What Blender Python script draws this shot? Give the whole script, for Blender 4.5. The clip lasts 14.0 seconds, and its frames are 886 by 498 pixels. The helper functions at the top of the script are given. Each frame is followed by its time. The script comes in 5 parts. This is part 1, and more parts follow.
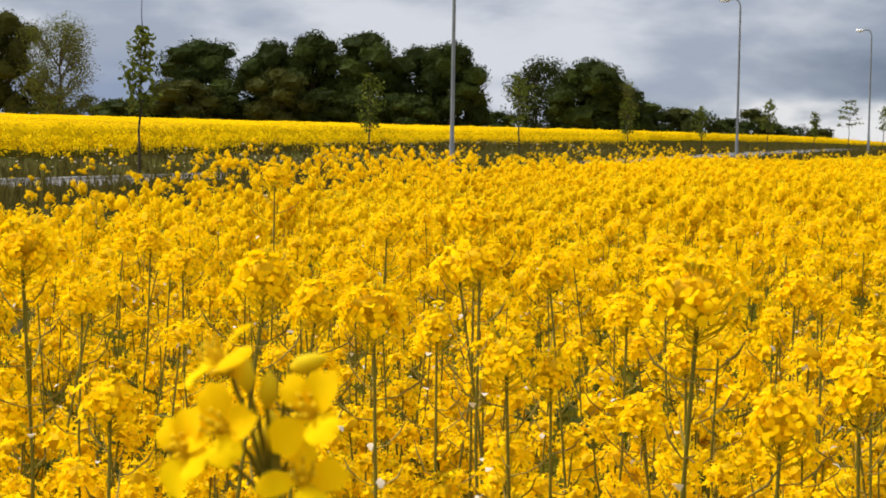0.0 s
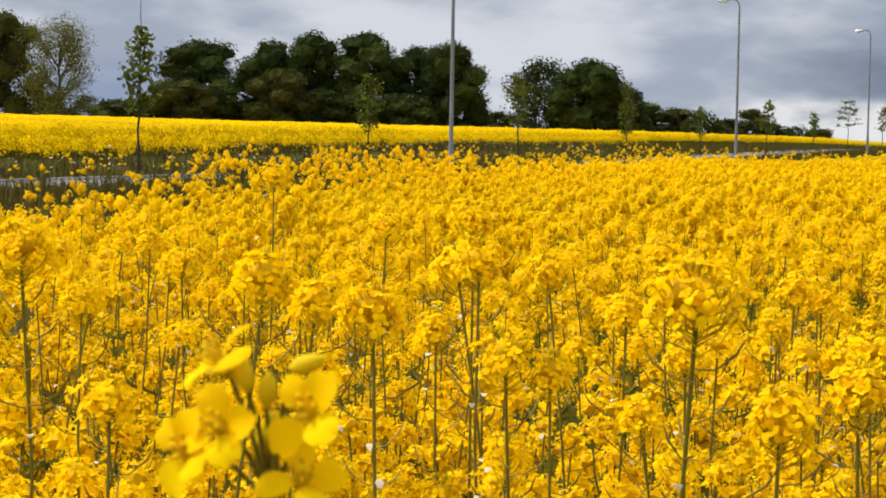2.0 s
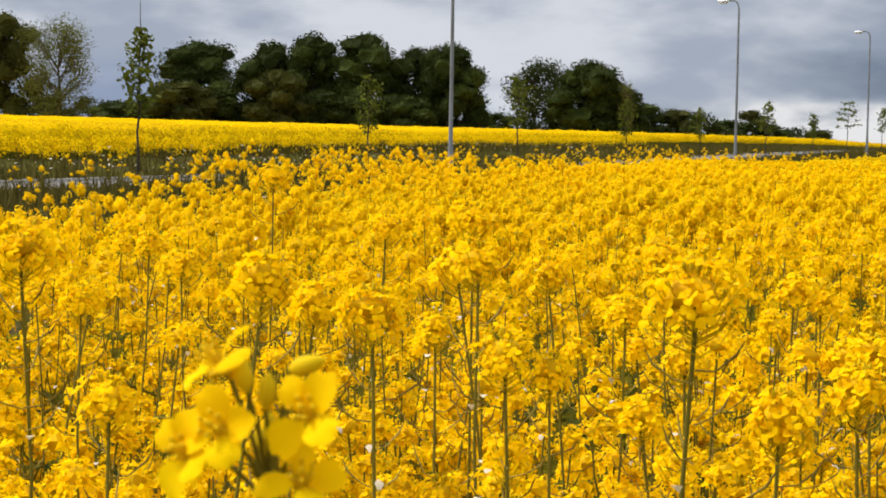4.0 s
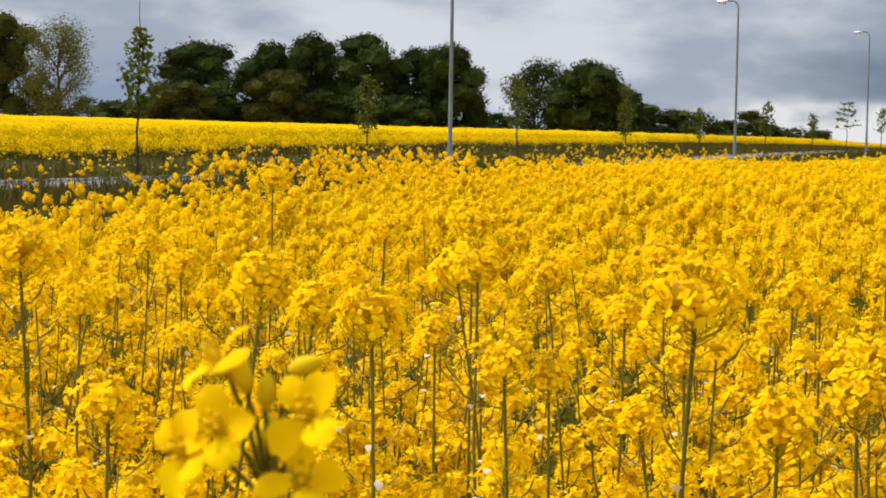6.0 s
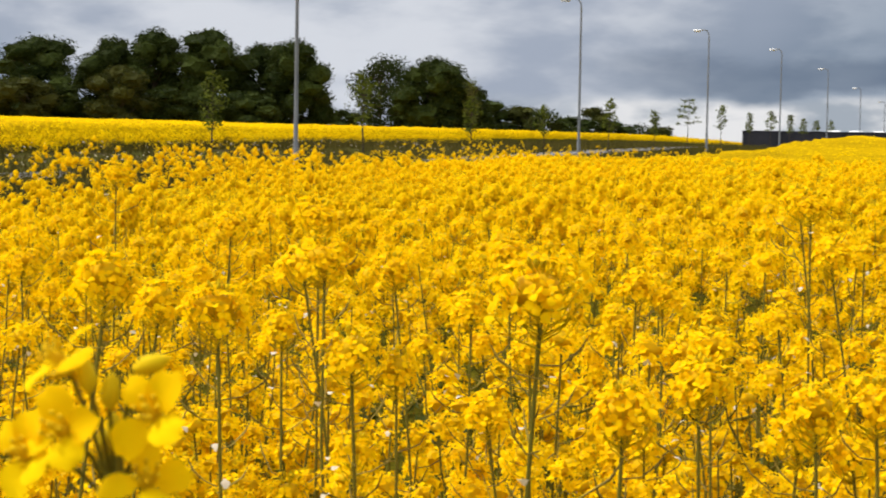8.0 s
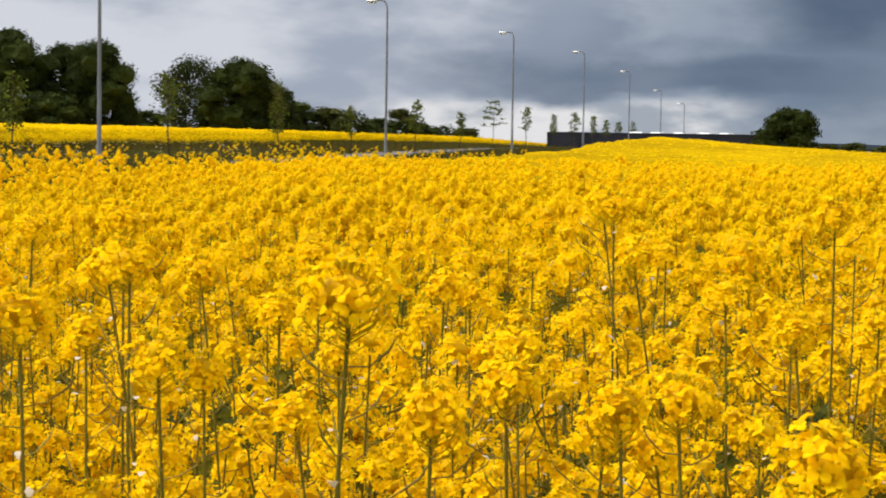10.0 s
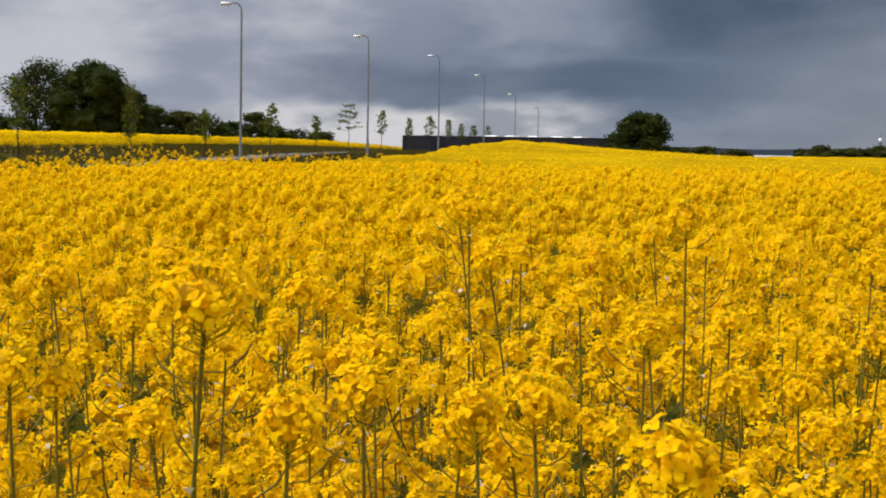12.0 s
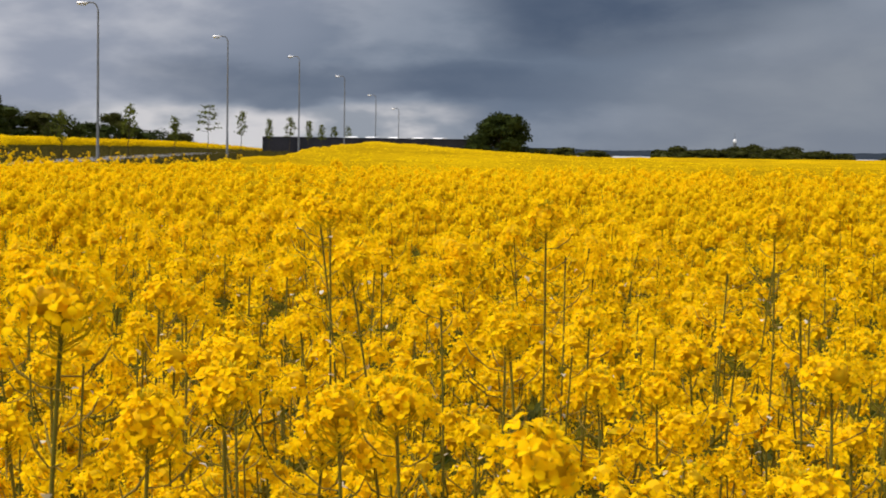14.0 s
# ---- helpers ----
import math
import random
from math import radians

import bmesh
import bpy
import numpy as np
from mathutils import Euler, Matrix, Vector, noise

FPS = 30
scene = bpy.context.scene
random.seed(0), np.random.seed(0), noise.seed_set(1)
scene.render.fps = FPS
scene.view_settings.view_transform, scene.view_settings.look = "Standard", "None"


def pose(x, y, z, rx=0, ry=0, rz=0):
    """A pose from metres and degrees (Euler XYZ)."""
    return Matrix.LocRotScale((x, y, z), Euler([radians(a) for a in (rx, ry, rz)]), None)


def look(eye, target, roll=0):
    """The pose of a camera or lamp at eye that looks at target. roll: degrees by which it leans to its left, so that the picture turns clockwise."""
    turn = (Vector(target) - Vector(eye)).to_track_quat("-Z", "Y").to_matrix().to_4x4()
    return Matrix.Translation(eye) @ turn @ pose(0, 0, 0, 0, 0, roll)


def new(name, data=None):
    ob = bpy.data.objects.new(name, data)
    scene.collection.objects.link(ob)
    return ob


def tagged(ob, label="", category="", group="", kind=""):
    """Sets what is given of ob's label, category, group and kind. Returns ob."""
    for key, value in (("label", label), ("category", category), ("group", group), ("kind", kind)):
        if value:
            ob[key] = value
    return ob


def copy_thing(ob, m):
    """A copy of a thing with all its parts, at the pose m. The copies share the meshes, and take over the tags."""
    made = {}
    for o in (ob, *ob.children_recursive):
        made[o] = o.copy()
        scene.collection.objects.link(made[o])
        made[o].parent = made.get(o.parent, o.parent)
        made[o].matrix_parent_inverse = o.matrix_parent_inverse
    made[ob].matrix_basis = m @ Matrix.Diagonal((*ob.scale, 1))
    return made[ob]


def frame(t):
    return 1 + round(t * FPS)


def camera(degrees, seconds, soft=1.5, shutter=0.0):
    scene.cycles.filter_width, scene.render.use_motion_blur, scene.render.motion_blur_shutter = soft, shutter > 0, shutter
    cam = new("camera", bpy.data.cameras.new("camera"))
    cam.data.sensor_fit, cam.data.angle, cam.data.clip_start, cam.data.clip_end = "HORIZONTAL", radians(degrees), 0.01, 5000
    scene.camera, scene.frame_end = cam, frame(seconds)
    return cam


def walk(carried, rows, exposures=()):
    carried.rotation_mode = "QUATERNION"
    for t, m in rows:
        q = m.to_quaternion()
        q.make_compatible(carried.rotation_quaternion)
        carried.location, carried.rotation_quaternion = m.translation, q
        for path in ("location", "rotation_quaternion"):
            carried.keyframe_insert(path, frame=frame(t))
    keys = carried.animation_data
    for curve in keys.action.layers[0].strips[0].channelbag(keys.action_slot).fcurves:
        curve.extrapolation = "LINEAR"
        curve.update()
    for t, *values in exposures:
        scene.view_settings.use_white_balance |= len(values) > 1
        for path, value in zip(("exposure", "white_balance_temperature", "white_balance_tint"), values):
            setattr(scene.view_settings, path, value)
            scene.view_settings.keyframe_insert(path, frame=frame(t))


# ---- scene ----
# ---------------------------------------------------------------- camera
# A camera on a tripod in the crop, turning to the right where it stands.
EYE = 1.6
cam = camera(28.3, 14.0, soft=1.8, shutter=0.4)
cam.data.dof.use_dof, cam.data.dof.focus_distance, cam.data.dof.aperture_fstop = True, 4.5, 58.0
# seconds, heading (to the left), pitch, lean
ROWS = [
    (0.0, -0.000, -3.573, 0.917),
    (0.5, -0.011, -3.572, 0.941),
    (1.0, -0.022, -3.558, 0.923),
    (1.5, -0.027, -3.559, 0.902),
    (2.0, -0.028, -3.561, 0.916),
    (2.5, -0.031, -3.558, 0.921),
    (3.0, -0.033, -3.547, 0.929),
    (5.5, -0.063, -3.504, 0.902),
    (6.0, -0.064, -3.518, 0.939),
    (6.5, -0.069, -3.521, 0.932),
    (7.0, -1.303, -3.546, 0.904),
    (7.5, -3.271, -3.556, 0.938),
    (8.0, -5.072, -3.549, 0.911),
    (10.5, -12.802, -3.361, 0.922),
    (11.0, -14.094, -3.310, 0.945),
    (11.5, -14.883, -3.267, 0.843),
    (12.0, -16.034, -3.227, 0.842),
    (12.5, -17.018, -3.198, 0.829),
    (13.0, -18.221, -3.193, 0.890),
    (13.5, -19.591, -3.165, 0.850),
    (14.0, -20.566, -3.125, 0.803),
]
walk(cam, [(t, pose(0, 0, EYE, 0, 0, yaw) @ pose(0, 0, 0, 90 + pitch, 0, 0) @ pose(0, 0, 0, 0, 0, lean)) for t, yaw, pitch, lean in ROWS],
     [(0.0, 0.0, 6500, 10), (8.2, 0.0, 6500, 10), (10.3, -0.10, 6500, 11), (11.0, -0.33, 6500, 13), (14.0, -0.36, 6500, 13)])

# ---------------------------------------------------------------- node helpers
WORLD = bpy.data.worlds.new("sky")
scene.world = WORLD
WORLD.use_nodes = True


class Nodes:
    """Small helper that strings shader nodes together."""

    def __init__(self, tree):
        self.t = tree
        tree.nodes.clear()

    def add(self, kind, ins=(), **props):
        n = self.t.nodes.new(kind)
        for k, v in props.items():
            setattr(n, k, v)
        for k, v in dict(ins).items():
            self.put(n.inputs[k], v)
        return n

    def put(self, sock, v):
        if isinstance(v, bpy.types.NodeSocket):
            self.t.links.new(v, sock)
        else:
            sock.default_value = v

    def math(self, op, a, b=0.0, c=0.0):
        return self.add("ShaderNodeMath", {0: a, 1: b, 2: c}, operation=op).outputs[0]

    def range(self, v, a, b, c=0.0, d=1.0):
        return self.add("ShaderNodeMapRange", {0: v, 1: a, 2: b, 3: c, 4: d}, interpolation_type="SMOOTHSTEP").outputs[0]

    def mix(self, fac, a, b, blend="MIX"):
        n = self.add("ShaderNodeMix", data_type="RGBA", blend_type=blend)
        self.put(n.inputs[0], fac)
        self.put(n.inputs[6], a)
        self.put(n.inputs[7], b)
        return n.outputs[2]

    def noise(self, vec, scale, detail=4.0, rough=0.55, dist=0.0):
        n = self.add("ShaderNodeTexNoise", {"Scale": scale, "Detail": detail, "Roughness": rough, "Distortion": dist})
        if vec is not None:
            self.put(n.inputs["Vector"], vec)
        return n.outputs[0]


def rgb(r, g, b):
    return (r, g, b, 1.0)


# ---------------------------------------------------------------- sky and sun
SUN_AZ, SUN_EL = -85.0, 52.0


def build_sky():
    n = Nodes(WORLD.node_tree)
    d = n.add("ShaderNodeTexCoord").outputs["Generated"]
    sep = n.add("ShaderNodeSeparateXYZ", {0: d})
    x, y, z = sep.outputs
    az = n.math("MULTIPLY", n.math("ARCTAN2", x, y), 57.2958)
    el = n.math("MULTIPLY", n.math("ARCSINE", z), 57.2958)
    flat = n.add("ShaderNodeCombineXYZ", {0: n.math("MULTIPLY", az, 0.075), 1: n.math("MULTIPLY", el, 0.19), 2: 0.3}).outputs[0]
    big = n.noise(flat, 1.25, 3.0, 0.45, 0.0)
    fine = n.noise(flat, 3.0, 5.0, 0.52, 0.2)
    # the rain cloud hangs to the right, thin white cloud to the left, a grey veil of rain beyond
    warp = n.math("MULTIPLY", n.math("SUBTRACT", big, 0.5), 14.0)
    azw, elw = n.math("ADD", az, warp), n.math("MULTIPLY_ADD", n.math("SUBTRACT", fine, 0.5), 1.8, el)
    patch = n.noise(flat, 2.5, 5.0, 0.5, 0.1)
    soft = n.math("MULTIPLY_ADD", patch, 0.8, n.math("MULTIPLY", big, 0.2))
    light = n.mix(n.range(soft, 0.38, 0.64), rgb(0.36, 0.41, 0.505), rgb(0.66, 0.69, 0.75))
    slate = n.mix(n.range(patch, 0.36, 0.64), rgb(0.18, 0.236, 0.32), rgb(0.317, 0.375, 0.46))
    dark = n.mix(n.range(fine, 0.3, 0.7), rgb(0.094, 0.136, 0.21), rgb(0.163, 0.211, 0.285))
    veil = n.mix(n.range(fine, 0.3, 0.7), rgb(0.255, 0.298, 0.362), rgb(0.315, 0.358, 0.412))
    lean = n.math("MULTIPLY", n.math("SUBTRACT", el, 2.2), 1.3)
    col = n.mix(n.range(n.math("SUBTRACT", azw, lean), 7.0, 18.0), light, slate)
    hollow = n.math("MULTIPLY", n.range(azw, -6.5, -9.5), n.range(elw, 3.0, 1.5))
    col = n.mix(n.math("MULTIPLY", hollow, 0.8), col, rgb(0.25, 0.315, 0.46))
    lobe = n.math("MULTIPLY_ADD", n.math("SUBTRACT", az, 24.0), -0.11, elw)
    belly = n.math("MULTIPLY", n.range(lobe, 2.75, 3.5), n.math("MULTIPLY", n.range(azw, 20.5, 24.5), n.range(azw, 36.0, 29.0)))
    base = n.math("MULTIPLY", n.math("MULTIPLY", n.range(elw, 1.4, 1.8), n.range(elw, 3.0, 2.3)), n.math("MULTIPLY", n.range(azw, 8.0, 15.0), n.range(azw, 27.0, 21.0)))
    col = n.mix(n.math("MAXIMUM", belly, n.math("MULTIPLY", base, 0.6)), col, dark)
    rain = n.math("MULTIPLY", n.range(n.math("SUBTRACT", az, n.math("MULTIPLY", el, 1.2)), 20.0, 30.0), n.range(el, 8.0, 2.0))
    col = n.mix(rain, col, veil)
    # brighter strip under the cloud base
    edge = n.math("ADD", el, n.math("MULTIPLY", n.math("SUBTRACT", fine, 0.5), 1.0))
    strip = n.math("MULTIPLY", n.range(edge, 1.62, 1.25), n.math("MULTIPLY", n.range(az, 3.0, 13.0), n.range(az, 22.5, 19.0)))
    col = n.mix(strip, col, n.mix(n.range(n.noise(flat, 4.5, 4.0, 0.5), 0.38, 0.64), rgb(0.37, 0.418, 0.48), rgb(0.80, 0.80, 0.81)))
    # overcast dome, brighter overhead and behind
    dome = n.add("ShaderNodeTexSky", sky_type="NISHITA", sun_disc=False, sun_elevation=radians(SUN_EL), sun_rotation=radians(SUN_AZ))
    over = n.mix(n.noise(d, 3.0, 5.0, 0.6), rgb(0.75, 0.75, 0.78), rgb(1.35, 1.33, 1.28))
    over = n.mix(0.06, over, dome.outputs[0])
    away = n.math("MAXIMUM", n.range(el, 9.0, 28.0), n.range(n.math("ABSOLUTE", n.math("SUBTRACT", az, 10.0)), 40.0, 90.0))
    col = n.mix(away, col, over)
    bg = n.add("ShaderNodeBackground", {"Color": col, "Strength": 1.0})
    n.add("ShaderNodeOutputWorld", {0: bg.outputs[0]})


build_sky()
sun = new("sun", bpy.data.lights.new("sun", "SUN"))
sun.data.energy, sun.data.angle, sun.data.color = 4.7, radians(12), (1.0, 0.94, 0.84)
sa, se = radians(SUN_AZ), radians(SUN_EL)
sun.matrix_world = look((0, 0, 60), (-math.sin(sa) * math.cos(se), -math.cos(sa) * math.cos(se), 60 - math.sin(se)))

# ---------------------------------------------------------------- materials


def material(name, build):
    m = bpy.data.materials.new(name)
    m.use_nodes = True
    n = Nodes(m.node_tree)
    out = n.add("ShaderNodeOutputMaterial")
    n.put(out.inputs[0], build(n))
    return m


def leafy(name, dark, light, through_col, glow=0.35, rough=0.55):
    """Thin plant tissue: a rough skin that lets some light through, each piece a little different."""

    def build(n):
        g = n.add("ShaderNodeNewGeometry")
        rnd = g.outputs["Random Per Island"]
        pos = g.outputs["Position"]
        v = n.math("MULTIPLY_ADD", n.noise(pos, 2.2, 3.0), 0.5, n.math("MULTIPLY", rnd, 0.55))
        col = n.mix(n.range(v, 0.15, 0.8), dark, light)
        skin = n.add("ShaderNodeBsdfPrincipled", {"Base Color": col, "Roughness": rough, "Specular IOR Level": 0.03})
        back = n.add("ShaderNodeBsdfTranslucent", {"Color": n.mix(0.5, col, through_col)})
        return n.add("ShaderNodeMixShader", {0: glow, 1: skin.outputs[0], 2: back.outputs[0]}).outputs[0]

    return material(name, build)


def plain(name, a, b, scale, rough=0.8, metal=0.0, bump=0.2, fine=None):
    def build(n):
        pos = n.add("ShaderNodeNewGeometry").outputs["Position"]
        big = n.noise(pos, scale, 5.0)
        small = n.noise(pos, fine or scale * 12, 4.0)
        col = n.mix(n.range(n.math("MULTIPLY_ADD", small, 0.4, n.math("MULTIPLY", big, 0.6)), 0.3, 0.7), a, b)
        bp = n.add("ShaderNodeBump", {"Strength": bump, "Distance": 0.02, "Height": small})
        return n.add("ShaderNodeBsdfPrincipled", {"Base Color": col, "Roughness": rough, "Metallic": metal, "Specular IOR Level": 0.5 if rough < 0.6 else 0.1 if rough < 0.85 else 0.0, "Normal": bp.outputs[0]}).outputs[0]

    return material(name, build)


PETAL = leafy("petal", rgb(0.84, 0.495, 0.0015), rgb(0.96, 0.675, 0.002), rgb(0.95, 0.62, 0.0), 0.45, 0.8)
CENTRE = leafy("flower_centre", rgb(0.62, 0.38, 0.006), rgb(0.74, 0.48, 0.008), rgb(0.5, 0.4, 0.0), 0.2)
BUD = leafy("bud", rgb(0.45, 0.33, 0.008), rgb(0.70, 0.50, 0.008), rgb(0.5, 0.4, 0.0), 0.2)
STEM = leafy("stem", rgb(0.080, 0.070, 0.010), rgb(0.17, 0.145, 0.021), rgb(0.2, 0.25, 0.03), 0.08, 0.5)
POD = leafy("pod", rgb(0.15, 0.105, 0.022), rgb(0.27, 0.20, 0.038), rgb(0.25, 0.2, 0.03), 0.1, 0.5)
CROPLEAF = leafy("crop_leaf", rgb(0.03, 0.04, 0.008), rgb(0.08, 0.09, 0.018), rgb(0.1, 0.16, 0.02), 0.2, 0.45)
FADED = leafy("faded_petal", rgb(0.45, 0.38, 0.25), rgb(0.7, 0.63, 0.5), rgb(0.6, 0.5, 0.3), 0.3)
# low leaves, with the shade in the crop's gaps put into the colour
UNDER = plain("leaf_and_gap_shade", rgb(0.028, 0.03, 0.004), rgb(0.13, 0.11, 0.008), 5.0, 0.9, 0, 0.9, 26)
SOIL = plain("soil", rgb(0.055, 0.045, 0.03), rgb(0.11, 0.09, 0.055), 0.7, 0.95, 0, 0.6, 30)
ASPHALT = plain("asphalt", rgb(0.110, 0.098, 0.097), rgb(0.155, 0.14, 0.138), 0.3, 0.28, 0, 0.05, 60)
KERB = plain("kerb_stone", rgb(0.30, 0.29, 0.27), rgb(0.42, 0.41, 0.39), 0.8, 0.85, 0, 0.3)
STEEL = plain("galvanised_steel", rgb(0.10, 0.107, 0.114), rgb(0.16, 0.168, 0.176), 1.5, 0.55, 0.2, 0.05)
LAMPWHITE = plain("lamp_housing", rgb(0.62, 0.64, 0.66), rgb(0.75, 0.76, 0.78), 2.0, 0.35, 0.0, 0.02)
BARK = plain("bark", rgb(0.035, 0.028, 0.02), rgb(0.085, 0.065, 0.045), 4.0, 0.9, 0, 0.8)
YOUNGBARK = plain("young_bark", rgb(0.028, 0.022, 0.015), rgb(0.06, 0.046, 0.03), 6.0, 0.8, 0, 0.4)
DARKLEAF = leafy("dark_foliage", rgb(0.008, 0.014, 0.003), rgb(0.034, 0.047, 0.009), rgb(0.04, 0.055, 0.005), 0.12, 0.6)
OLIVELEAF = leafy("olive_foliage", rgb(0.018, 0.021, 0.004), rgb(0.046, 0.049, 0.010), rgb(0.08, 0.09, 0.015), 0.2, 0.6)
YOUNGLEAF = leafy("young_foliage", rgb(0.026, 0.034, 0.005), rgb(0.112, 0.130, 0.016), rgb(0.17, 0.20, 0.02), 0.3, 0.5)
PALELEAF = leafy("pale_foliage", rgb(0.05, 0.06, 0.012), rgb(0.12, 0.135, 0.03), rgb(0.17, 0.19, 0.03), 0.3, 0.6)
GRASS = leafy("verge_grass", rgb(0.046, 0.039, 0.009), rgb(0.106, 0.085, 0.019), rgb(0.06, 0.065, 0.015), 0.15, 0.8)
FENCE = plain("dark_cladding", rgb(0.012, 0.012, 0.016), rgb(0.03, 0.03, 0.036), 0.5, 0.7, 0, 0.2)
WHITEPAINT = plain("white_paint", rgb(0.72, 0.73, 0.74), rgb(0.82, 0.82, 0.82), 1.0, 0.3, 0, 0.02)
GLASSDARK = plain("dark_window", rgb(0.02, 0.022, 0.026), rgb(0.03, 0.033, 0.04), 1.0, 0.1, 0, 0.0)
# wooded land far off; the blue of the haze is in its colour
FARLAND = plain("hazy_far_land", rgb(0.018, 0.026, 0.036), rgb(0.03, 0.038, 0.05), 0.004, 0.9, 0, 0.0, 0.03)
# pale grey surface of the open water
WATERY = plain("pale_water", rgb(0.30, 0.32, 0.35), rgb(0.42, 0.44, 0.46), 0.02, 0.5, 0, 0.0, 0.2)


def build_canopy(n):
    pos = n.add("ShaderNodeNewGeometry").outputs["Position"]
    a = n.noise(pos, 14.0, 4.0, 0.7)
    b = n.noise(pos, 0.12, 3.0)
    f = n.range(n.math("MULTIPLY_ADD", b, 0.35, n.math("MULTIPLY", a, 0.75)), 0.44, 0.68)
    col = n.mix(f, rgb(0.29, 0.178, 0.004), rgb(0.66, 0.42, 0.003))
    bp = n.add("ShaderNodeBump", {"Strength": 0.8, "Distance": 0.12, "Height": a})
    skin = n.add("ShaderNodeBsdfPrincipled", {"Base Color": col, "Roughness": 1.0, "Specular IOR Level": 0.0, "Normal": bp.outputs[0]})
    return skin.outputs[0]


CANOPY = material("crop_canopy", build_canopy)


def build_cluster(n):
    """Packed petals with the small dark gaps between them."""
    g = n.add("ShaderNodeNewGeometry")
    pos, rnd = g.outputs["Position"], g.outputs["Random Per Island"]
    a = n.noise(pos, 55.0, 3.0, 0.6)
    f = n.range(n.math("MULTIPLY_ADD", rnd, 0.16, a), 0.42, 0.66)
    col = n.mix(f, rgb(0.64, 0.415, 0.003), rgb(0.93, 0.67, 0.002))
    bp = n.add("ShaderNodeBump", {"Strength": 1.0, "Distance": 0.012, "Height": a})
    skin = n.add("ShaderNodeBsdfPrincipled", {"Base Color": col, "Roughness": 0.85, "Specular IOR Level": 0.05, "Normal": bp.outputs[0]})
    back = n.add("ShaderNodeBsdfTranslucent", {"Color": col})
    return n.add("ShaderNodeMixShader", {0: 0.5, 1: skin.outputs[0], 2: back.outputs[0]}).outputs[0]


def build_farcrop(n):
    pos = n.add("ShaderNodeNewGeometry").outputs["Position"]
    a, c = n.noise(pos, 5.0, 5.0, 0.7), n.noise(pos, 0.06, 3.0)
    f = n.range(n.math("MULTIPLY_ADD", c, 0.3, n.math("MULTIPLY", a, 0.8)), 0.40, 0.62)
    col = n.mix(f, rgb(0.25, 0.15, 0.004), rgb(0.58, 0.36, 0.002))
    return n.add("ShaderNodeBsdfPrincipled", {"Base Color": col, "Roughness": 1.0, "Specular IOR Level": 0.0}).outputs[0]


FARCROP = material("far_crop", build_farcrop)
CLUSTER = material("flower_cluster", build_cluster)


def build_ground(n):
    pos = n.add("ShaderNodeNewGeometry").outputs["Position"]
    a = n.noise(pos, 0.35, 5.0, 0.6)
    b = n.noise(pos, 6.0, 5.0, 0.7)
    grass = n.mix(b, rgb(0.035, 0.038, 0.009), rgb(0.09, 0.088, 0.022))
    earth = n.mix(b, rgb(0.04, 0.032, 0.016), rgb(0.085, 0.068, 0.036))
    col = n.mix(n.range(a, 0.5, 0.62), grass, earth)
    bp = n.add("ShaderNodeBump", {"Strength": 0.6, "Distance": 0.08, "Height": b})
    return n.add("ShaderNodeBsdfPrincipled", {"Base Color": col, "Roughness": 1.0, "Specular IOR Level": 0.0, "Normal": bp.outputs[0]}).outputs[0]


GROUND = material("ground_cover", build_ground)

# ---------------------------------------------------------------- mesh helpers


